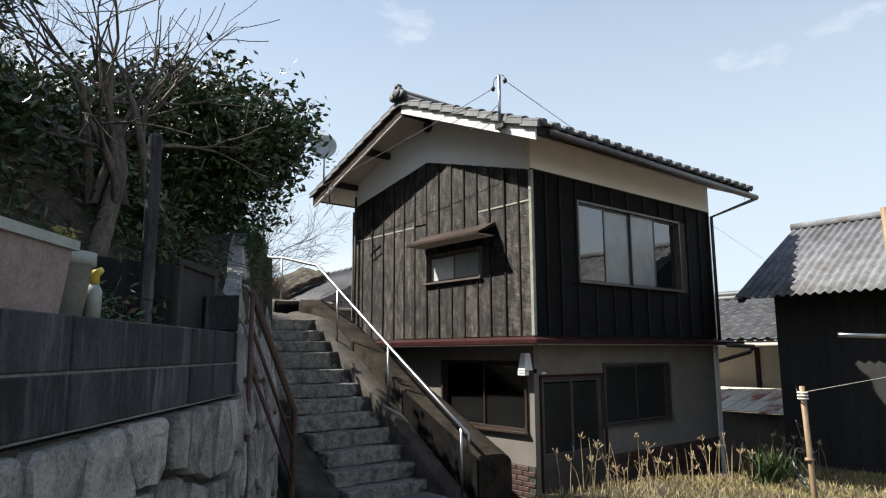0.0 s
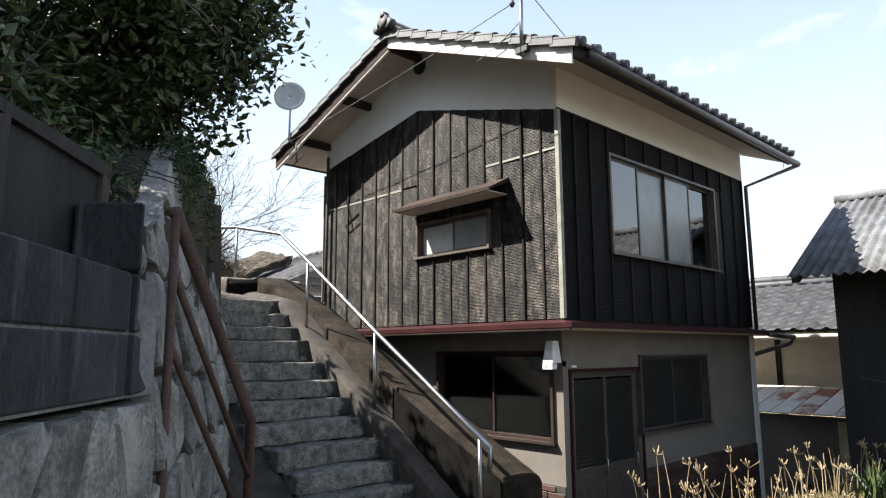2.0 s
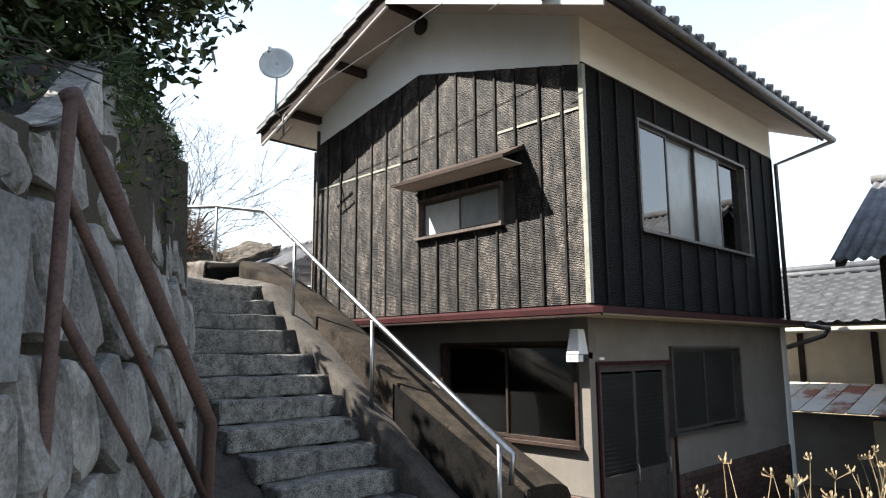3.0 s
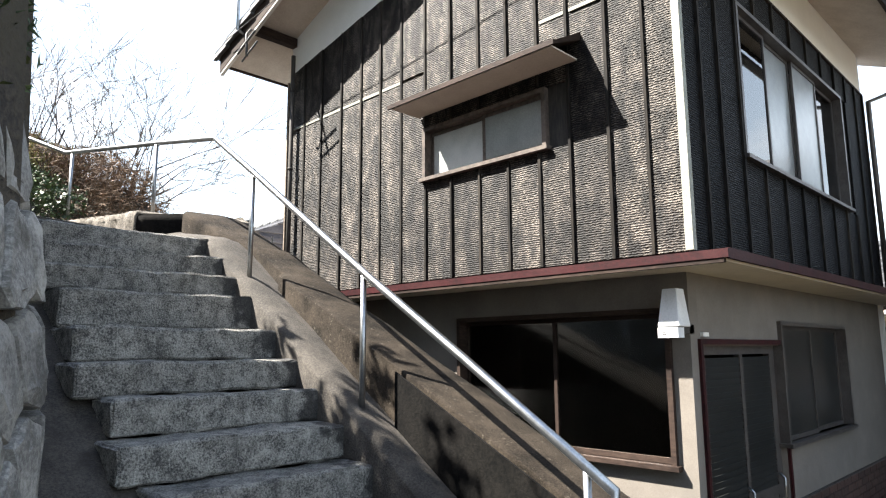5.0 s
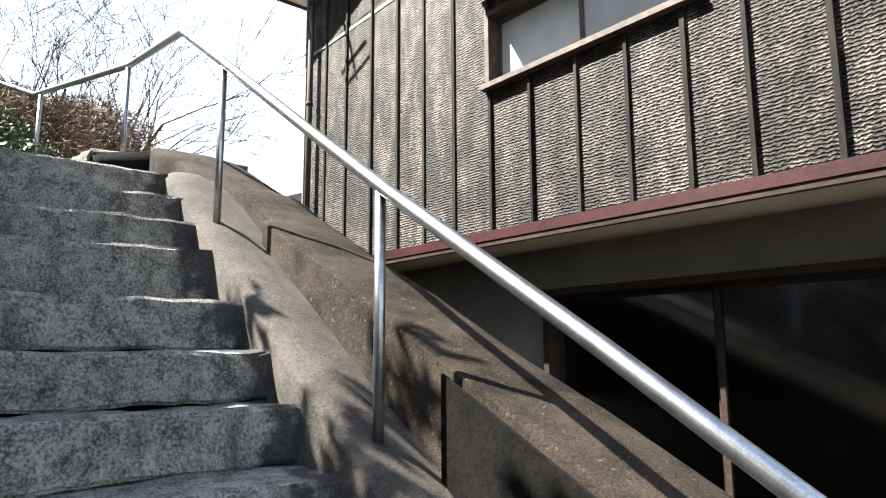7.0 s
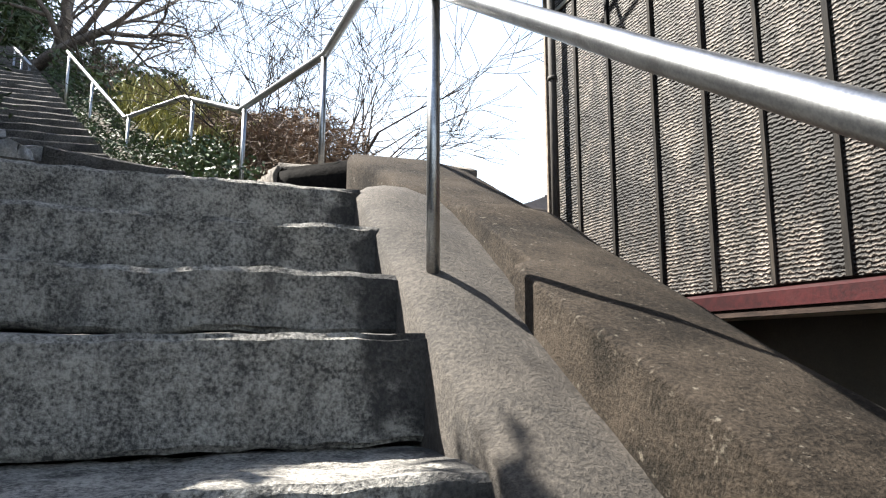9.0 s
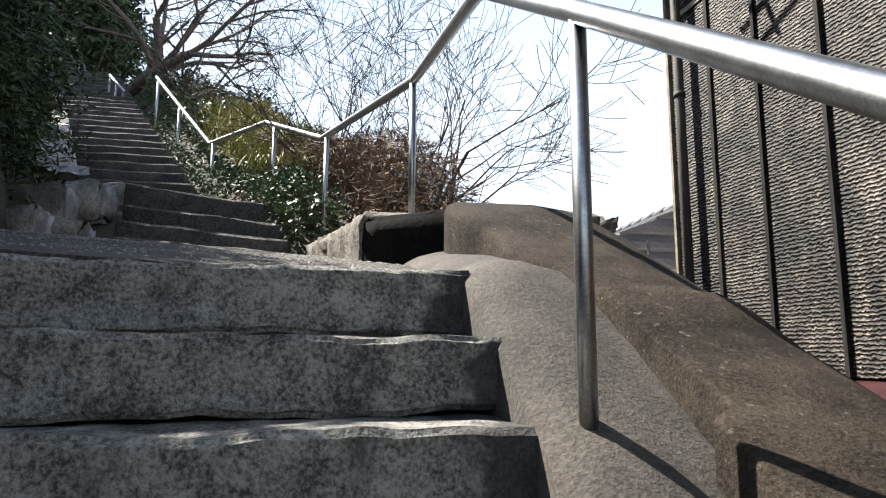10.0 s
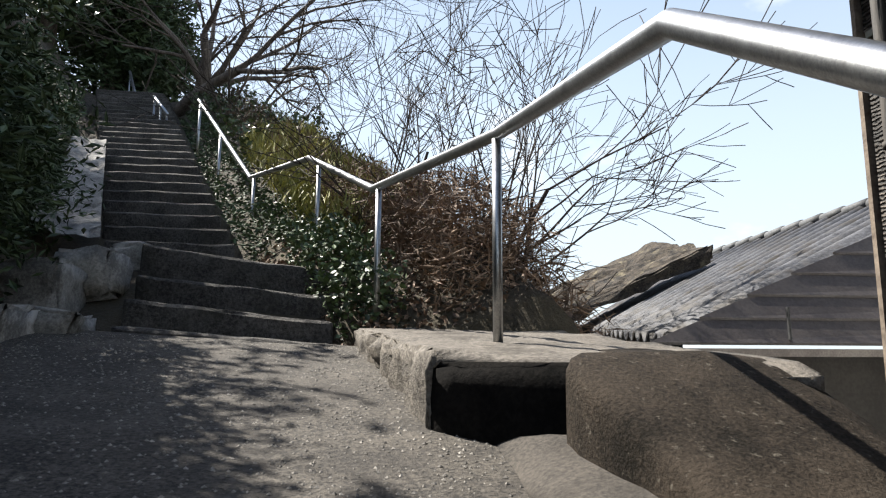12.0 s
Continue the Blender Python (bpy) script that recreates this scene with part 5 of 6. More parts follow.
def limbs(bm, p, d, length, radius, depth, r, bend=0.25, fork=(2, 3), up=0.08, sides=6, ends=None):
    """A limb that bends, tapers and forks."""
    pts, rad = [p.copy()], [radius]
    steps = 4
    for i in range(steps):
        d = (d + Vector((r.gauss(0, bend), r.gauss(0, bend), r.gauss(0, bend) + up)) * 0.5).normalized()
        p = p + d * length / steps
        pts.append(p.copy())
        rad.append(max(0.0032, radius * (1 - 0.45 * (i + 1) / steps)))
    tube(bm, pts, rad, sides if radius > 0.02 else 4, cap=depth == 0)
    if ends is not None and depth <= 1:
        ends.extend(pts[1:])
    if depth == 0:
        return
    for k in range(r.randint(*fork)):
        i = r.choice((2, 3, 4))
        e = (d + Vector((r.gauss(0, 0.55), r.gauss(0, 0.55), r.gauss(0, 0.4)))).normalized()
        limbs(bm, pts[i], e, length * r.uniform(0.6, 0.85), rad[i] * 0.68, depth - 1, r, bend, fork, up, sides, ends)


def bare_tree(name, label, base, stems, length, radius, depth, seed, spread=0.4, lean=(0, 0), fork=(2, 3), up=0.08, bend=0.25):
    tree = thing(name, label, "tree" if name != "shrub" else "shrub")
    r = random.Random(seed)
    for s in range(stems):
        bm = bmesh.new()
        b = Vector(base) + Vector((r.uniform(-0.2, 0.2), r.uniform(-0.2, 0.2), -0.1)) * (1 if stems > 1 else 0)
        d = Vector((lean[0] + r.gauss(0, spread), lean[1] + r.gauss(0, spread), 1)).normalized()
        limbs(bm, b, d, length * r.uniform(0.8, 1.15), radius, depth, r, bend, fork, up)
        part("trunk" if stems == 1 else "stem", bm, M_BARK if radius > 0.03 else M_TWIG, tree, "", True)
    return tree


def leafy_tree(name, label, base, top, radius, blobs, per, size, mat, seed, slim=0.45, droop=0.3, spread=0.07):
    tree = thing(name, label, "tree" if name != "bush" else "bush")
    r = random.Random(seed)
    bm = bmesh.new()
    b, t = Vector(base), Vector(top)
    mid = b.lerp(t, 0.5) + Vector((r.uniform(-0.1, 0.1), r.uniform(-0.1, 0.1), 0))
    tube(bm, [b, mid, t], [radius, radius * 0.8, radius * 0.5], 8)
    for (x, y, z), (a, bb, c), n in blobs:
        for k in range(5):
            e = Vector((x + r.gauss(0, a * 0.4), y + r.gauss(0, bb * 0.4), z + r.gauss(0, c * 0.4)))
            tube(bm, [mid.lerp(t, 0.5), mid.lerp(e, 0.6) + Vector((0, 0, 0.1)), e], [radius * 0.45, radius * 0.3, 0.006], 5)
    part("trunk", bm, M_BARK, tree, "", True)
    leaf_mesh("crown", clumps(blobs, per, spread, seed), size, mat, tree, slim, droop, seed)
    return tree


# bank beside the lane
leafy_tree("tree", "glossy dark broadleaf evergreen tree leaning over the wall", (2.0, 6.5, 2.6), (2.4, 6.2, 3.7), 0.07,
           [((2.45, 6.0, 3.75), (0.65, 0.65, 0.5), 330), ((1.75, 5.9, 3.75), (0.75, 0.7, 0.5), 300), ((2.85, 6.05, 3.7), (0.28, 0.3, 0.35), 70), ((2.2, 6.2, 3.2), (0.7, 0.6, 0.4), 200)], 16, 0.085, M_LEAF, 11)
# Hidden tree, inferred from the shaded lower stairs and added to cast that shade.
leafy_tree("tree", "dense dark evergreen tree on the bank above the stairs", (2.2, 8.8, 2.9), (2.2, 9.2, 4.2), 0.1,
           [((2.3, 9.3, 4.0), (1.1, 1.2, 0.7), 520), ((1.2, 8.2, 3.9), (1.1, 1.1, 0.8), 420), ((2.6, 8.2, 3.5), (0.6, 0.7, 0.5), 240), ((2.0, 10.6, 4.3), (0.8, 0.8, 0.8), 260)], 18, 0.13, M_LEAF, 12)
# Left two blobs lie out of view, enlarged to shade the bank.
leafy_tree("tree", "dark conifer hedge tree on the bank", (-0.5, 6.0, 2.8), (-0.5, 6.2, 4.4), 0.1,
           [((-0.8, 6.3, 4.3), (1.3, 1.1, 1.4), 520), ((-1.9, 4.6, 4.3), (1.2, 1.2, 1.7), 520), ((-2.9, 2.6, 4.2), (1.1, 1.4, 1.8), 480)], 18, 0.16, M_CONIFER, 13, 0.18, 0.1, 0.09)
leafy_tree("tree", "tall dark conifer behind the bank", (-1.4, 9.0, 3.5), (-1.4, 9.0, 6.5), 0.15,
           [((-1.4, 9.0, 5.3), (1.0, 1.0, 1.7), 420)], 18, 0.14, M_CONIFER, 14, 0.18, 0.1, 0.1)
leafy_tree("bush", "dark evergreen bush on the shaded bank behind the wall", (0.75, 6.0, 2.6), (0.75, 6.0, 3.1), 0.05,
           [((0.55, 5.5, 3.0), (0.6, 0.6, 0.5), 300), ((0.9, 6.5, 3.35), (0.65, 0.7, 0.6), 300), ((0.1, 4.7, 2.9), (0.55, 0.6, 0.5), 260), ((1.2, 5.3, 2.7), (0.4, 0.5, 0.4), 160)], 18, 0.085, M_LEAF, 15)
bare_tree("tree", "bare winter tree with many upright stems behind the block wall", (1.02, 4.58, 2.75), 7, 0.85, 0.034, 3, 21, 0.22, (-0.05, 0.05))
lower = thing("tree_stump", "pale leaning trunk on the bank behind the wall", "tree trunk")
bm = bmesh.new()
tube(bm, [(0.80, 4.30, 1.7), (0.92, 4.45, 2.35), (1.05, 4.62, 2.88), (0.98, 4.52, 3.2)], [0.075, 0.065, 0.05, 0.035], 10)
part("trunk", bm, M_BARK, lower, "", True)
bare_tree("tree", "bare tree with fine twigs further up the bank", (-0.8, 8.6, 3.6), 3, 1.6, 0.05, 4, 22, 0.35)
bare_tree("shrub", "thin bare twigs rising above the evergreen", (2.2, 6.6, 3.3), 4, 0.75, 0.012, 2, 23, 0.35)
bare_tree("shrub", "thin bare branches on the dark bank", (1.35, 4.9, 2.2), 4, 0.45, 0.014, 2, 24, 0.6)
bare_tree("shrub", "leafless garden shrub behind the pots", (0.45, 3.4, 1.75), 4, 0.32, 0.010, 2, 25, 0.4)


def scatter(n, fn, seed):
    r = random.Random(seed)
    return [fn(r) for _ in range(n)]


def on_bank(r):
    y = r.uniform(0.0, 8.6)
    left = 0.3 + abs(r.gauss(0, 1.1))
    x = wall_x(y) - left
    return (x, y, ground_z(x, y) + abs(r.gauss(0, 0.13)))


bank = leaf_mesh("undergrowth", scatter(19000, on_bank, 31), 0.07, M_CONIFER, None, 0.3, -0.3, 31)
tagged(bank, "dark tangled undergrowth covering the bank", "undergrowth", kind="stuff")
litter = leaf_mesh("dead_leaves", scatter(5000, lambda r: (lambda p: (p[0], p[1], p[2] - 0.03))(on_bank(r)), 32), 0.05, M_BROWNLEAF, None, 0.5, 0.2, 32)
tagged(litter, "rust-brown dead fern and leaf litter on the bank", "leaf litter", kind="stuff")


def on_wall_top(r):
    s = r.uniform(S_P + 1.1, ARC[3] + 0.6)
    z = 2.05 + 0.75 * smooth(S_P + 0.1, S_P + 1.6, s) + 0.1 * max(0, s - S_P - 2)
    return on_wall(s, z + r.uniform(-0.55, 0.15) * r.random(), r.uniform(-0.05, 0.12))


fern = leaf_mesh("fern", scatter(2600, on_wall_top, 33), 0.085, M_CONIFER, None, 0.16, 0.5, 33)
tagged(fern, "small hanging ferns along the top of the stone wall", "fern", kind="stuff")
moss = leaf_mesh("moss", scatter(900, lambda r: on_wall_top(r) - Vector((0, 0, 0.25)), 34), 0.05, M_MOSS, None, 0.8, 0.3, 34)
tagged(moss, "olive moss in the joints of the stone wall", "moss", kind="stuff")

# beside the landing
leafy_tree("bush", "dark clipped conifer overhanging the landing", (2.9, 11.2, 2.8), (2.9, 11.3, 4.0), 0.08,
           [((3.0, 10.7, 3.45), (0.50, 0.6, 0.65), 260), ((2.85, 11.6, 3.6), (0.50, 0.7, 0.7), 300), ((2.45, 12.8, 3.8), (0.42, 0.8, 0.75), 240), ((2.7, 11.2, 4.3), (0.6, 0.9, 0.5), 260), ((2.3, 10.9, 3.6), (0.6, 0.9, 0.9), 300)], 30, 0.075, M_CONIFER, 41, 0.26, 0.2, 0.07)
# Last blob is added only to cast shade on the landing.
leafy_tree("tree", "dark evergreen tree above the landing", (1.2, 13.0, 4.2), (1.2, 13.2, 6.2), 0.14,
           [((1.3, 13.4, 5.7), (1.1, 1.3, 1.1), 380), ((0.2, 13.6, 6.0), (1.2, 1.2, 1.2), 300), ((1.9, 11.4, 5.0), (0.7, 0.8, 0.6), 180), ((1.85, 11.7, 5.2), (0.75, 0.9, 0.6), 360)], 16, 0.11, M_LEAF, 42)
bare_tree("shrub", "many-stemmed bare shrub tree with fine upright twigs", (5.85, 13.8, 2.70), 8, 1.25, 0.028, 4, 43, 0.36, (0.20, 0.0), (3, 3), 0.07, 0.13)
bare_tree("shrub", "tall bare sapling with arching twigs", (5.0, 15.2, 3.2), 4, 1.4, 0.028, 4, 44, 0.25, (0.05, 0.1), (3, 3), 0.08, 0.13)
bare_tree("shrub", "brown leafless thicket beside the railing", (5.45, 12.9, 2.72), 22, 0.30, 0.005, 3, 45, 0.5, bend=0.3)
bare_tree("shrub", "brown leafless thicket beside the railing", (5.6, 13.4, 2.72), 22, 0.36, 0.006, 3, 46, 0.5, bend=0.3)
bare_tree("tree", "large bare tree with long dark limbs over the hill stairs", (0.9, 22.5, 6.9), 3, 2.3, 0.15, 5, 47, 0.3, (0.8, -0.1), (3, 3), 0.0)
bare_tree("tree", "bare tree beside the upper stairs", (2.4, 21.0, 6.0), 3, 1.4, 0.06, 4, 48, 0.3, (0.35, -0.1))
leafy_tree("bush", "rounded evergreen bush on the hillside", (4.0, 19.0, 4.6), (4.0, 19.0, 5.4), 0.08,
           [((4.0, 19.0, 5.35), (0.75, 0.8, 0.75), 340), ((3.2, 19.6, 5.3), (0.6, 0.6, 0.5), 160)], 16, 0.10, M_LEAF, 49)
# Last three trees are unseen, added at far left to block sky light.
for i, (x, y, h) in enumerate(((-2.5, 24.5, 6.0), (-1.8, 28.0, 7.0), (-4.5, 28.5, 7.5), (-1.6, 26.0, 6.0), (-6.0, 22.0, 8.0), (-6.5, 12.0, 8.0), (-6.5, 5.0, 8.0), (-6.5, -2.0, 8.0))):
    z = ground_z(x, y)
    leafy_tree("tree", "dark evergreen tree of the hillside wood", (x, y, z - 0.3), (x, y, z + h * 0.8), 0.2,
               [((x, y, z + h * 0.55), (1.7, 1.6, h * 0.42), 420), ((x + 0.9, y - 0.6, z + h * 0.35), (1.2, 1.1, h * 0.25), 240)], 14, 0.26, M_CONIFER, 60 + i, 0.3, 0.2, 0.16)


def on_hill(r, x0, x1, y0, y1, h):
    y = r.uniform(y0, y1)
    x = 4.1 - 0.36 * (y - 12.0) + r.uniform(x0, x1)
    return (x, y, ground_z(x, y) + r.random() * h)


ivy = leaf_mesh("ivy", scatter(2300, lambda r: on_hill(r, 0.60, 1.0, 12.2, 13.3, 0.34), 51) + scatter(1300, lambda r: on_hill(r, 0.75, 1.25, 13.2, 15.4, 0.16), 58), 0.042, M_IVY, None, 0.7, -0.2, 51)
tagged(ivy, "small-leaved glossy ivy spilling beside the steps", "ivy", kind="stuff")
hill_grass = leaf_mesh("hill_grass", scatter(5200, lambda r: on_hill(r, 1.08, 2.1, 13.4, 17.5, 0.42), 52), 0.24, M_GRASS, None, 0.06, 0, 52, True)
tagged(hill_grass, "yellow-green grass tufts on the slope behind the railing", "grass", kind="stuff")
brush = leaf_mesh("dry_brush", scatter(9000, lambda r: on_hill(r, 1.2, 3.0, 12.5, 21.0, 0.45), 53), 0.18, M_BROWNLEAF, None, 0.035, 0, 53, True)
tagged(brush, "dry brown brush and bracken over the hillside", "brush", kind="stuff")
scrub = leaf_mesh("scrub", scatter(4500, lambda r: on_hill(r, 0.8, 3.2, 16.6, 22.0, 0.55), 54), 0.09, M_LEAF, None, 0.5, 0.1, 54)
tagged(scrub, "low green scrub on the hillside", "scrub", kind="stuff")
verge = leaf_mesh("undergrowth", scatter(4200, lambda r: on_hill(r, 0.48, 1.05, 14.0, 21.0, 0.16), 59), 0.07, M_CONIFER, None, 0.35, 0, 59)
tagged(verge, "low dark weeds along the edge of the upper steps", "undergrowth", kind="stuff")
left_brush = leaf_mesh("undergrowth", scatter(8000, lambda r: on_hill(r, -3.2, -0.98, 12.0, 20.0, 0.5), 55), 0.10, M_CONIFER, None, 0.3, 0, 55)
tagged(left_brush, "dark undergrowth on the hill side of the stairs", "undergrowth", kind="stuff")

thicket = leaf_mesh("dry_brush", scatter(9000, lambda r: on_hill(r, 1.15, 2.2, 12.15, 14.6, 0.5), 56), 0.15, M_BROWNLEAF, None, 0.02, -0.4, 56)
floor_litter = leaf_mesh("dead_leaves", scatter(5000, lambda r: on_hill(r, 0.6, 2.6, 12.1, 14.2, 0.05), 57), 0.05, M_BROWNLEAF, None, 0.5, 0.2, 57)
tagged(floor_litter, "brown dead leaves and stalks under the thicket", "leaf litter", kind="stuff")
tagged(thicket, "dry brown stems crowding behind the railing", "brush", kind="stuff")
for i, (x, y, z, s) in enumerate(((3.28, 12.05, 2.66, 0.20), (3.12, 11.75, 2.62, 0.24), (3.22, 12.75, 3.05, 0.18), (3.05, 12.4, 2.9, 0.26), (3.32, 13.2, 3.18, 0.16))):
    bm = bmesh.new()
    rough_block(bm, x - s, y - s * 0.8, z - s, x + s * 0.7, y + s * 0.8, z + s * 0.55, 0.08, 0.05, i * 3.0, 0.05)
    rock = link("rock", bm, M_WALLSTONE, True)
    tagged(rock, "weathered grey rock at the foot of the hedge", "rock", "rocks at the landing")

# gravel showing in the landing
r9 = np.random.RandomState(9)
py = r9.uniform(9.45, 12.0, 5200)
px = r9.uniform(3.3, 5.1, 5200)
size = r9.uniform(0.003, 0.009, 5200)
octa = np.array([(1, 0, 0), (0, 1, 0), (-1, 0, 0), (0, -1, 0), (0, 0, 0.6), (0, 0, -0.6)])
vs, fs = [], []
for x, y, s, a in zip(px, py, size, r9.uniform(0, 6.3, 5200)):
    z = landing_z(x, y) + noise.noise(Vector((x * 3, y * 3, 0))) * 0.008
    k = len(vs)
    vs += [(x + s * (u * math.cos(a) - 0.7 * v * math.sin(a)), y + s * (u * math.sin(a) + 0.7 * v * math.cos(a)), z + s * w) for u, v, w in octa]
    fs += [(k + i, k + (i + 1) % 4, k + 4) for i in range(4)] + [(k + (i + 1) % 4, k + i, k + 5) for i in range(4)]
gravel = mesh_from("gravel", vs, fs, M_PEBBLE)
tagged(gravel, "small pale pebbles bedded in the rough landing", "gravel", kind="stuff")

# pale rocky gutter beside the upper stairs
bm = bmesh.new()
rows = []
for j in range(40):
    y = 12.9 + j * 0.12
    zc = flight_z(y) + 0.16
    xl = 4.1 - 0.36 * (y - 12.0) - 0.62
    rows.append([bm.verts.new((xl - 0.42 + 0.07 * i, y, zc + 0.05 * noise.noise(Vector((i * 0.9, y * 6, 2))) + 0.03 * (3 - i if i < 3 else 0))) for i in range(7)])
for a, b in zip(rows, rows[1:]):
    for i in range(6):
        bm.faces.new((a[i], a[i + 1], b[i + 1], b[i]))
gully = link("rock_gutter", bm, M_WALLSTONE)
tagged(gully, "pale broken rock strip beside the upper steps", "rock", kind="structure")

# field grass
def in_field(r):
    y = r.uniform(0.6, 4.45)
    x = r.uniform(4.2, 10.2)
    return (x, y, ground_z(x, y) + r.uniform(0.0, 0.05))


turf = leaf_mesh("grass", scatter(9000, in_field, 71), 0.09, M_GRASS, None, 0.05, 0, 71, True)
tagged(turf, "short yellow-green winter grass on the plot", "grass", kind="stuff")
straw = leaf_mesh("dry_grass", scatter(9000, in_field, 72), 0.11, M_DRY, None, 0.05, 0, 72, True)
tagged(straw, "straw-coloured dry grass on the plot", "grass", kind="stuff")
r7 = random.Random(7)
stalks = thing("dry_stalks", "tall dry flower stalks with faded seed heads", "stalks")
for i in range(90):
    bm = bmesh.new()
    x, y = r7.uniform(4.9, 9.8), r7.uniform(3.7, 4.5)
    z = ground_z(x, y)
    h = r7.uniform(0.25, 0.55)
    tip = Vector((x + r7.gauss(0, 0.07), y + r7.gauss(0, 0.07), z + h))
    tube(bm, [(x, y, z - 0.02), (x + (tip.x - x) * 0.35, y + (tip.y - y) * 0.35, z + h * 0.55), tip], [0.004, 0.0035, 0.002], 4)
    if i % 2:
        for k in range(7):
            e = tip + Vector((r7.gauss(0, 0.025), r7.gauss(0, 0.025), r7.uniform(-0.02, 0.03)))
            tube(bm, [tip - Vector((0, 0, 0.03)), e, e + Vector((0, 0, 0.012))], [0.0015, 0.006, 0.003], 4)
    part("stalk", bm, M_DRY, stalks)
iris = thing("iris_clump", "clump of upright green blade leaves", "plant")
for i, spot in enumerate(scatter(110, lambda r: (7.75 + r.gauss(0, 0.11), 3.55 + r.gauss(0, 0.11), 0.32 + r.random() * 0.08), 73)):
    leaf_mesh("leaf", [spot], 0.42, M_LEAF, iris, 0.055, 0, 300 + i, True)

# ---- small things ----
pole = thing("bamboo_pole", "weathered bamboo pole with string tied at the top", "pole")
bm = bmesh.new()
tube(bm, [(3.66, 1.47, 0.1), (3.60, 1.46, 0.9), (3.53, 1.45, 1.51)], [0.016, 0.014, 0.013], 10)
part("shaft", bm, M_BAMBOO, pole, "", True)
for z in (0.45, 0.80, 1.15):
    bm = bmesh.new()
    x = 3.60 - (z - 0.9) * 0.11
    tube(bm, [(x, 1.46, z - 0.008), (x, 1.46, z), (x, 1.46, z + 0.008)], [0.020, 0.0235, 0.020], 10)
    part("node", bm, M_BAMBOO, pole, "", True)
bm = bmesh.new()
for k in range(3):
    tube(bm, [Vector((3.53, 1.45, 1.45 + k * 0.015)) + 0.023 * Vector((math.cos(a), math.sin(a), 0)) for a in np.linspace(0, 6.3, 12)], 0.004, 4)
part("string", bm, M_WHITE, pole, "pale tied string", True)
line = thing("wire_line", "pale cord strung between the poles and the shed", "cord")
for pts in ([(10.7, 4.5, 1.2), (6.5, 2.7, 1.26), (3.55, 1.45, 1.48)], [(3.55, 1.45, 1.48), (4.3, 0.95, 1.62), (6.0, -0.4, 1.9)]):
    bm = bmesh.new()
    tube(bm, pts, 0.0022, 5)
    part("cord", bm, M_PALEGREEN, line, "", True)
bm = bmesh.new()
coil = [Vector((3.58 + 0.02 * t + 0.06 * math.sin(t * 1.7), 1.47 + 0.015 * t, 1.43 - 0.05 * t + 0.05 * math.cos(t * 2.1))) for t in np.linspace(0, 9, 40)]
tube(bm, coil, 0.003, 4)
part("loop", bm, M_CABLE, line, "thin dark tangled wire", True)
post2 = thing("timber_pole", "reddish-brown timber pole at the edge of the plot", "pole")
bm = bmesh.new()
tube(bm, [(4.24, 1.18, 0.1), (4.17, 1.19, 2.47)], [0.03, 0.024], 10)
part("shaft", bm, M_BAMBOO, post2, "", True)
bm = bmesh.new()
tube(bm, [(4.18, 1.22, 1.76), (3.98, 1.42, 1.77)], 0.012, 8)
part("crossbar", bm, M_STEEL, post2, "", True)

# pots and clutter on the block wall


def along(s, z, inward):
    p = on_wall(S_P - s, z, -inward)
    return p


def pot(name, label, s, inward, r0, r1, h, mat, rim):
    o = thing(name, label, "pot")
    c = along(s, 1.822, inward)
    bm = bmesh.new()
    prof = [(0.0, 0.0), (r0, 0.0), (r1, h - 0.05), (r1 + rim, h - 0.05), (r1 + rim, h), (r1 - 0.02, h), (r1 - 0.03, h - 0.06), (0.0, h - 0.06)]
    rings = []
    for rad, z in prof:
        rings.append([bm.verts.new((c.x + max(rad, 0.001) * math.cos(a), c.y + max(rad, 0.001) * math.sin(a), c.z + z)) for a in np.linspace(0, 2 * math.pi, 24, endpoint=False)])
    for u, v in zip(rings, rings[1:]):
        for i in range(24):
            bm.faces.new((u[i], u[(i + 1) % 24], v[(i + 1) % 24], v[i]))
    part("body", bm, mat, o, "", True)
    bm = bmesh.new()
    tube(bm, [(c.x, c.y, c.z + h - 0.058), (c.x, c.y, c.z + h - 0.05)], r1 - 0.035, 16)
    part("soil", bm, M_SOIL, o)
    return c


c = pot("flower_pot", "pale green plastic pot with a seedling", 2.05, 0.16, 0.07, 0.095, 0.25, M_POT, 0.012)
seedling = leaf_mesh("seedling", [(c.x + random.gauss(0, 0.02), c.y + random.gauss(0, 0.02), c.z + 0.25 + random.random() * 0.09) for _ in range(40)], 0.05, M_GRASS, None, 0.4, -0.2, 81)
tagged(seedling, "small green seedling in the pot", "plant")
trough = thing("planter", "faded pinkish planter box with a grey rim", "planter")
bm = bmesh.new()
A, B = 2.85, 2.27
prism(bm, [along(A, 1.822, 0.05), along(B, 1.822, 0.05), along(B, 1.822, 0.24), along(A, 1.822, 0.24)], [along(A + 0.02, 2.06, 0.03), along(B - 0.02, 2.06, 0.03), along(B - 0.02, 2.06, 0.26), along(A + 0.02, 2.06, 0.26)])
part("body", bm, M_PINKPOT, trough)
bm = bmesh.new()
prism(bm, [along(A + 0.04, 2.05, 0.015), along(B - 0.04, 2.05, 0.015), along(B - 0.04, 2.05, 0.28), along(A + 0.04, 2.05, 0.28)], [along(A + 0.04, 2.085, 0.015), along(B - 0.04, 2.085, 0.015), along(B - 0.04, 2.085, 0.28), along(A + 0.04, 2.085, 0.28)])
part("rim", bm, M_POT, trough)
bottle = thing("spray_bottle", "clear bottle with a yellow cap beside the pot", "bottle")
c = along(1.86, 1.822, 0.14)
bm = bmesh.new()
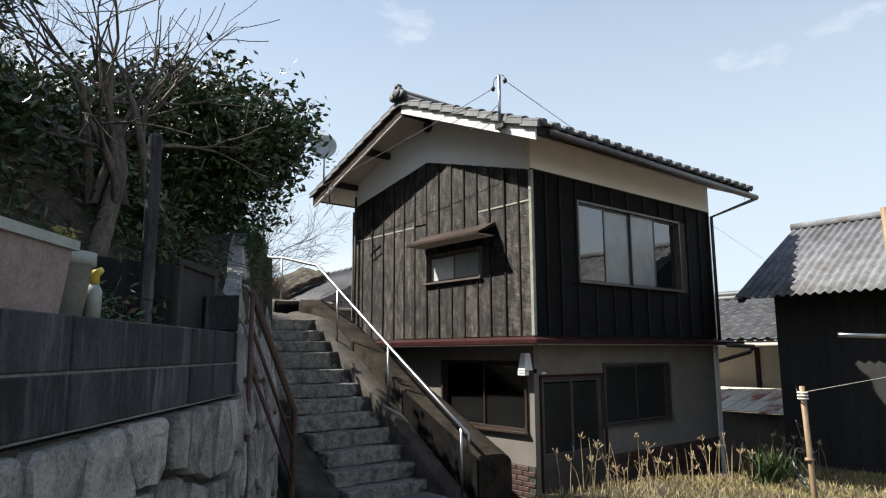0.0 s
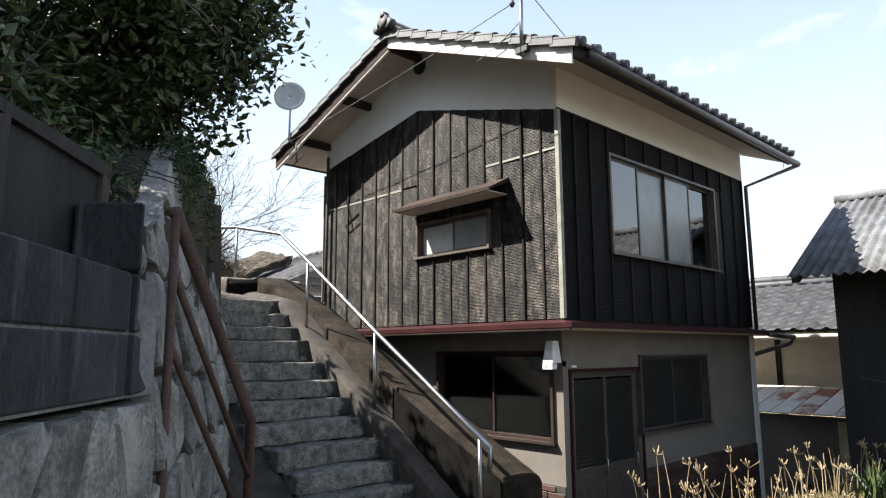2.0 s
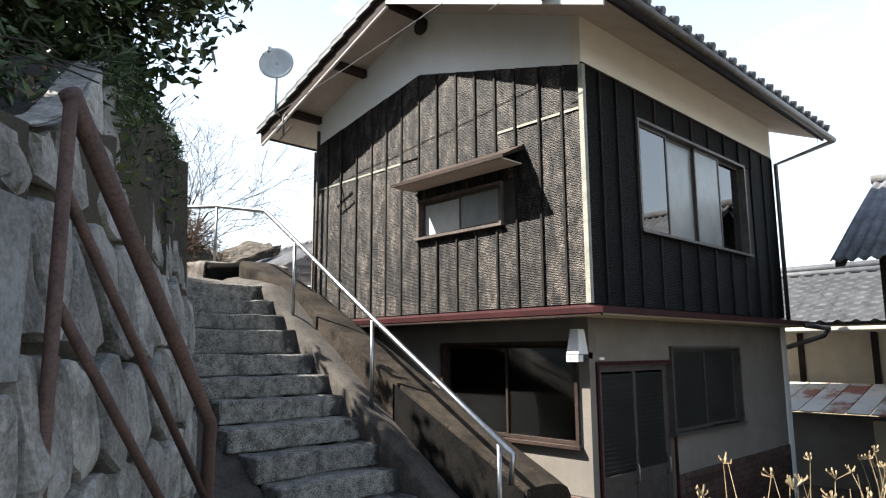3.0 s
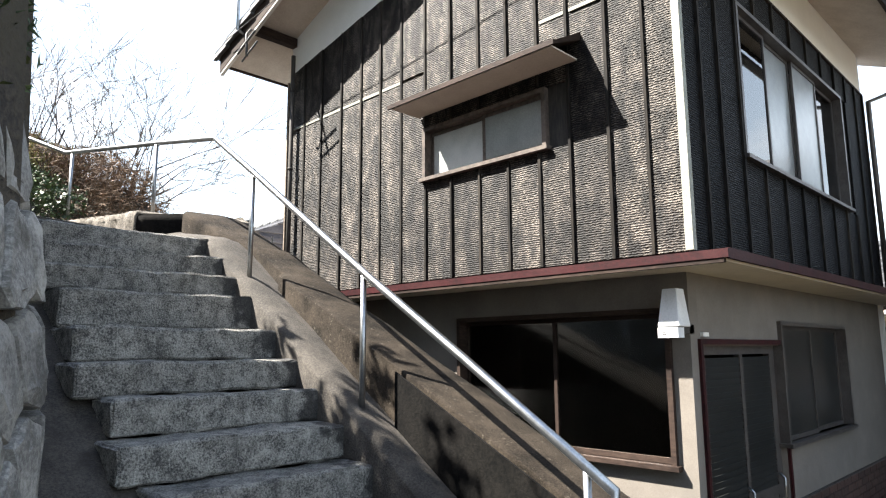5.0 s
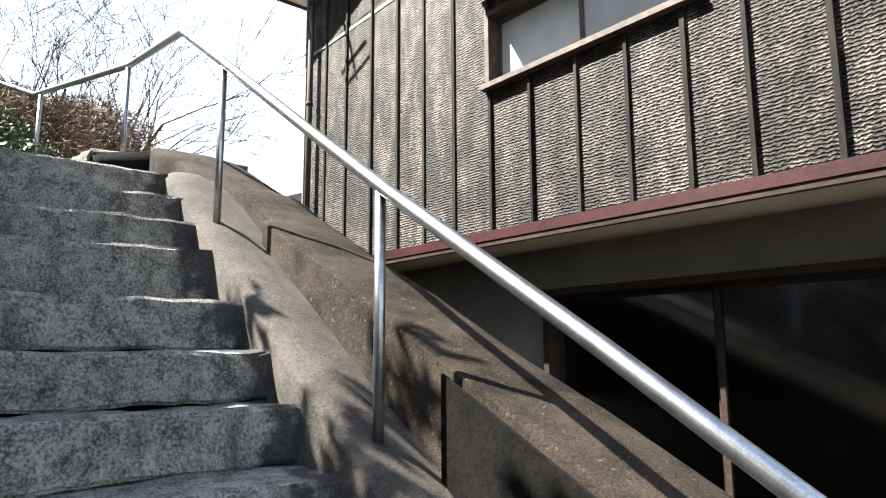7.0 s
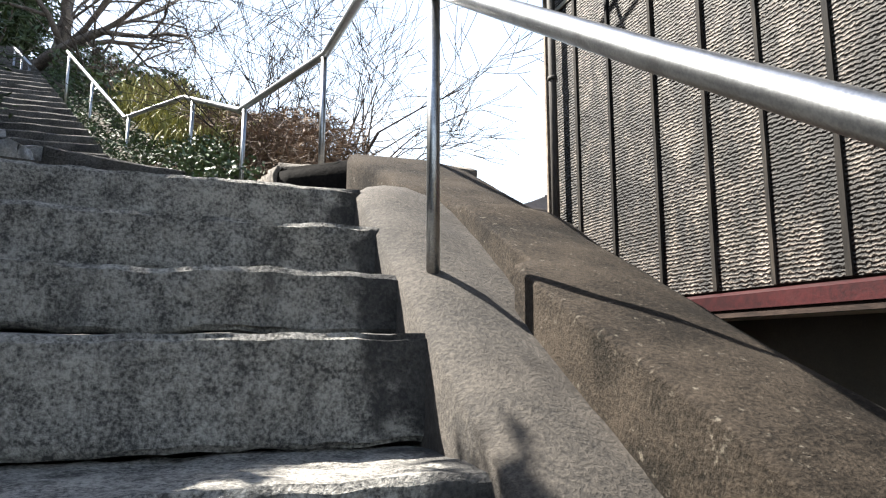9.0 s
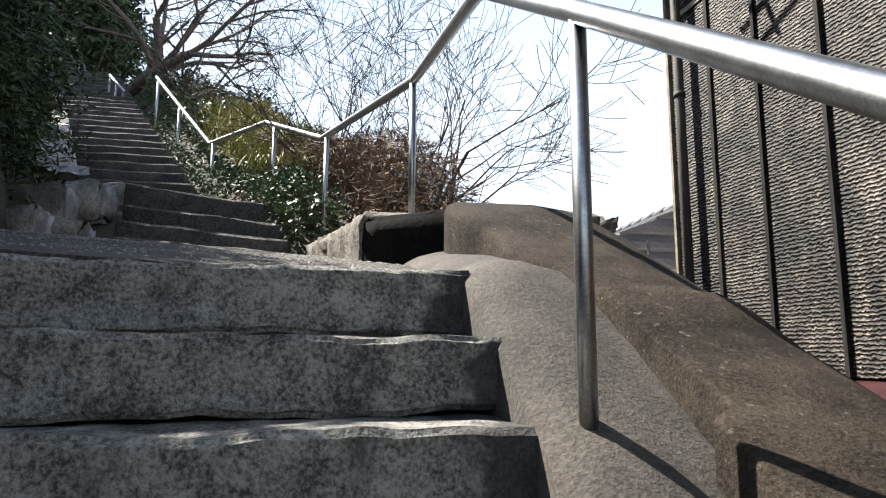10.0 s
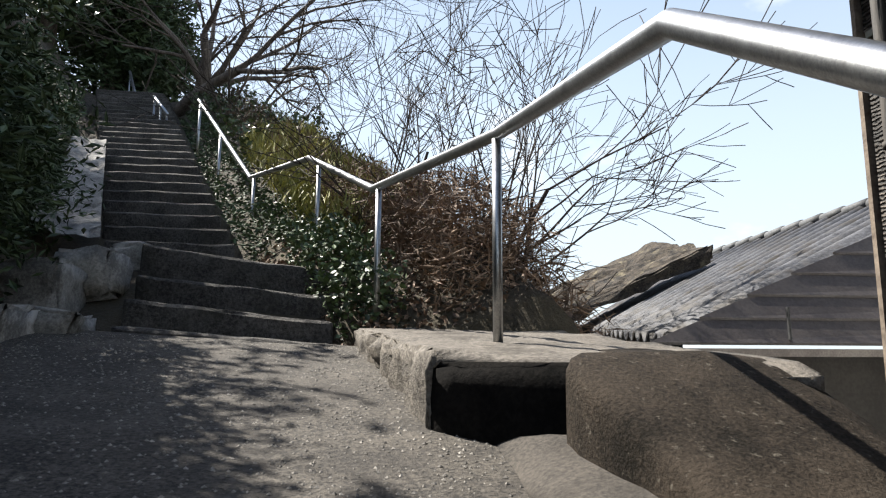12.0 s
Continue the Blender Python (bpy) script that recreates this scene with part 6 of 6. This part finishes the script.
tube(bm, [c, c + Vector((0, 0, 0.12)), c + Vector((0, 0, 0.15))], [0.033, 0.033, 0.018], 12)
part("body", bm, M_POT, bottle, "", True)
bm = bmesh.new()
tube(bm, [c + Vector((0, 0, 0.15)), c + Vector((0, 0, 0.19)), c + Vector((0.02, -0.03, 0.205))], [0.022, 0.022, 0.012], 10)
part("cap", bm, M_YELLOW, bottle, "yellow plastic cap", True)
gpost = thing("garden_post", "grey weathered timber post behind the block wall", "post")
bm = bmesh.new()
rough_block(bm, 1.03, 3.87, 1.7, 1.10, 3.94, 2.95, 0.07, 0.004, 2.0, 0.006)
part("shaft", bm, M_BLOCK, gpost)

# dish, service pole and wires on the house
dish = thing("satellite_dish", "grey satellite dish on a bent pole at the eave", "satellite dish")
bm = bmesh.new()
dc, dn = Vector((5.98, 10.78, 5.55)), Vector((-0.60, -0.76, 0.12)).normalized()
e1 = dn.orthogonal().normalized()
e2 = dn.cross(e1)
rings = []
for k in range(6):
    q = k / 5
    rings.append([bm.verts.new(dc + dn * (0.05 * q * q) + (e1 * math.cos(a) + e2 * math.sin(a)) * max(0.002, 0.25 * q)) for a in np.linspace(0, 2 * math.pi, 28, endpoint=False)])
for u, v in zip(rings, rings[1:]):
    for i in range(28):
        bm.faces.new((u[i], u[(i + 1) % 28], v[(i + 1) % 28], v[i]))
ob = part("reflector", bm, M_DISH, dish, "", True)
ob.modifiers.new("thick", "SOLIDIFY").thickness = 0.008
bm = bmesh.new()
tube(bm, [dc - dn * 0.02, dc - dn * 0.08 - Vector((0, 0, 0.05)), Vector((6.02, 10.83, 5.3)), Vector((6.02, 10.83, 4.86)), Vector((6.12, 10.8, 4.80))], 0.018, 8)
part("pole", bm, M_STEEL, dish, "", True)
bm = bmesh.new()
tube(bm, [dc - e2 * 0.2, dc + dn * 0.25 - e2 * 0.12], 0.008, 6)
box(bm, -0.03, -0.03, -0.03, 0.03, 0.03, 0.03, Matrix.Translation(dc + dn * 0.26 - e2 * 0.11))
part("receiver", bm, M_DISH, dish)
service = thing("service_pole", "steel service pole with insulators on the gable edge", "pole")
bm = bmesh.new()
tube(bm, [(6.02, 6.06, 4.62), (6.02, 6.06, 5.40)], 0.022, 8)
part("shaft", bm, M_STEEL, service, "", True)
for dy, dz in ((0.12, -0.14), (-0.11, -0.1)):
    bm = bmesh.new()
    q = Vector((6.02, 6.06 + dy, 5.40 + dz))
    tube(bm, [q - Vector((0, 0, 0.035)), q, q + Vector((0, 0, 0.035))], [0.018, 0.032, 0.018], 10)
    part("insulator", bm, M_CABLE, service, "", True)
bm = bmesh.new()
tube(bm, [(6.02, 6.18, 5.26), (6.02, 6.16, 5.38), (6.02, 6.06, 5.42), (6.02, 5.97, 5.38), (6.02, 5.95, 5.30)], 0.006, 5)
part("loop", bm, M_CABLE, service)
boxes("bracket", M_CABLE, service, (6.0, 5.98, 4.66, 6.06, 6.14, 4.72))
WIRE_END = (31.5, 14.2, 6.0)
wires = thing("service_wire", "thin black service wires fixed to the house", "wire")
for a, b, sag in (((6.02, 6.18, 5.26), (6.0, 11.1, 4.80), 0.03), ((6.02, 5.95, 5.30), WIRE_END, 0.05), ((6.02, 6.10, 5.0), (6.05, 6.75, 4.80), 0.03), ((11.7, 5.5, 4.6), (11.75, 5.55, 4.4), 0.0)):
    bm = bmesh.new()
    a, b = Vector(a), Vector(b)
    tube(bm, [a.lerp(b, t) - Vector((0, 0, sag * 4 * t * (1 - t))) for t in np.linspace(0, 1, 12)], 0.005, 5)
    part("wire", bm, M_CABLE, wires, "", True)
bm = bmesh.new()
tube(bm, [(6.07, 10.62, 4.80), (6.0, 10.58, 4.70), (5.97, 10.50, 4.42)], 0.014, 8)
tube(bm, [(5.98, 10.36, 4.66), (5.98, 10.72, 4.52)], 0.012, 8)
tube(bm, [(5.98, 10.30, 4.52), (5.98, 10.62, 4.40)], 0.010, 8)
part("bracket", bm, M_CABLE, wires, "small iron wire bracket under the eave", True)
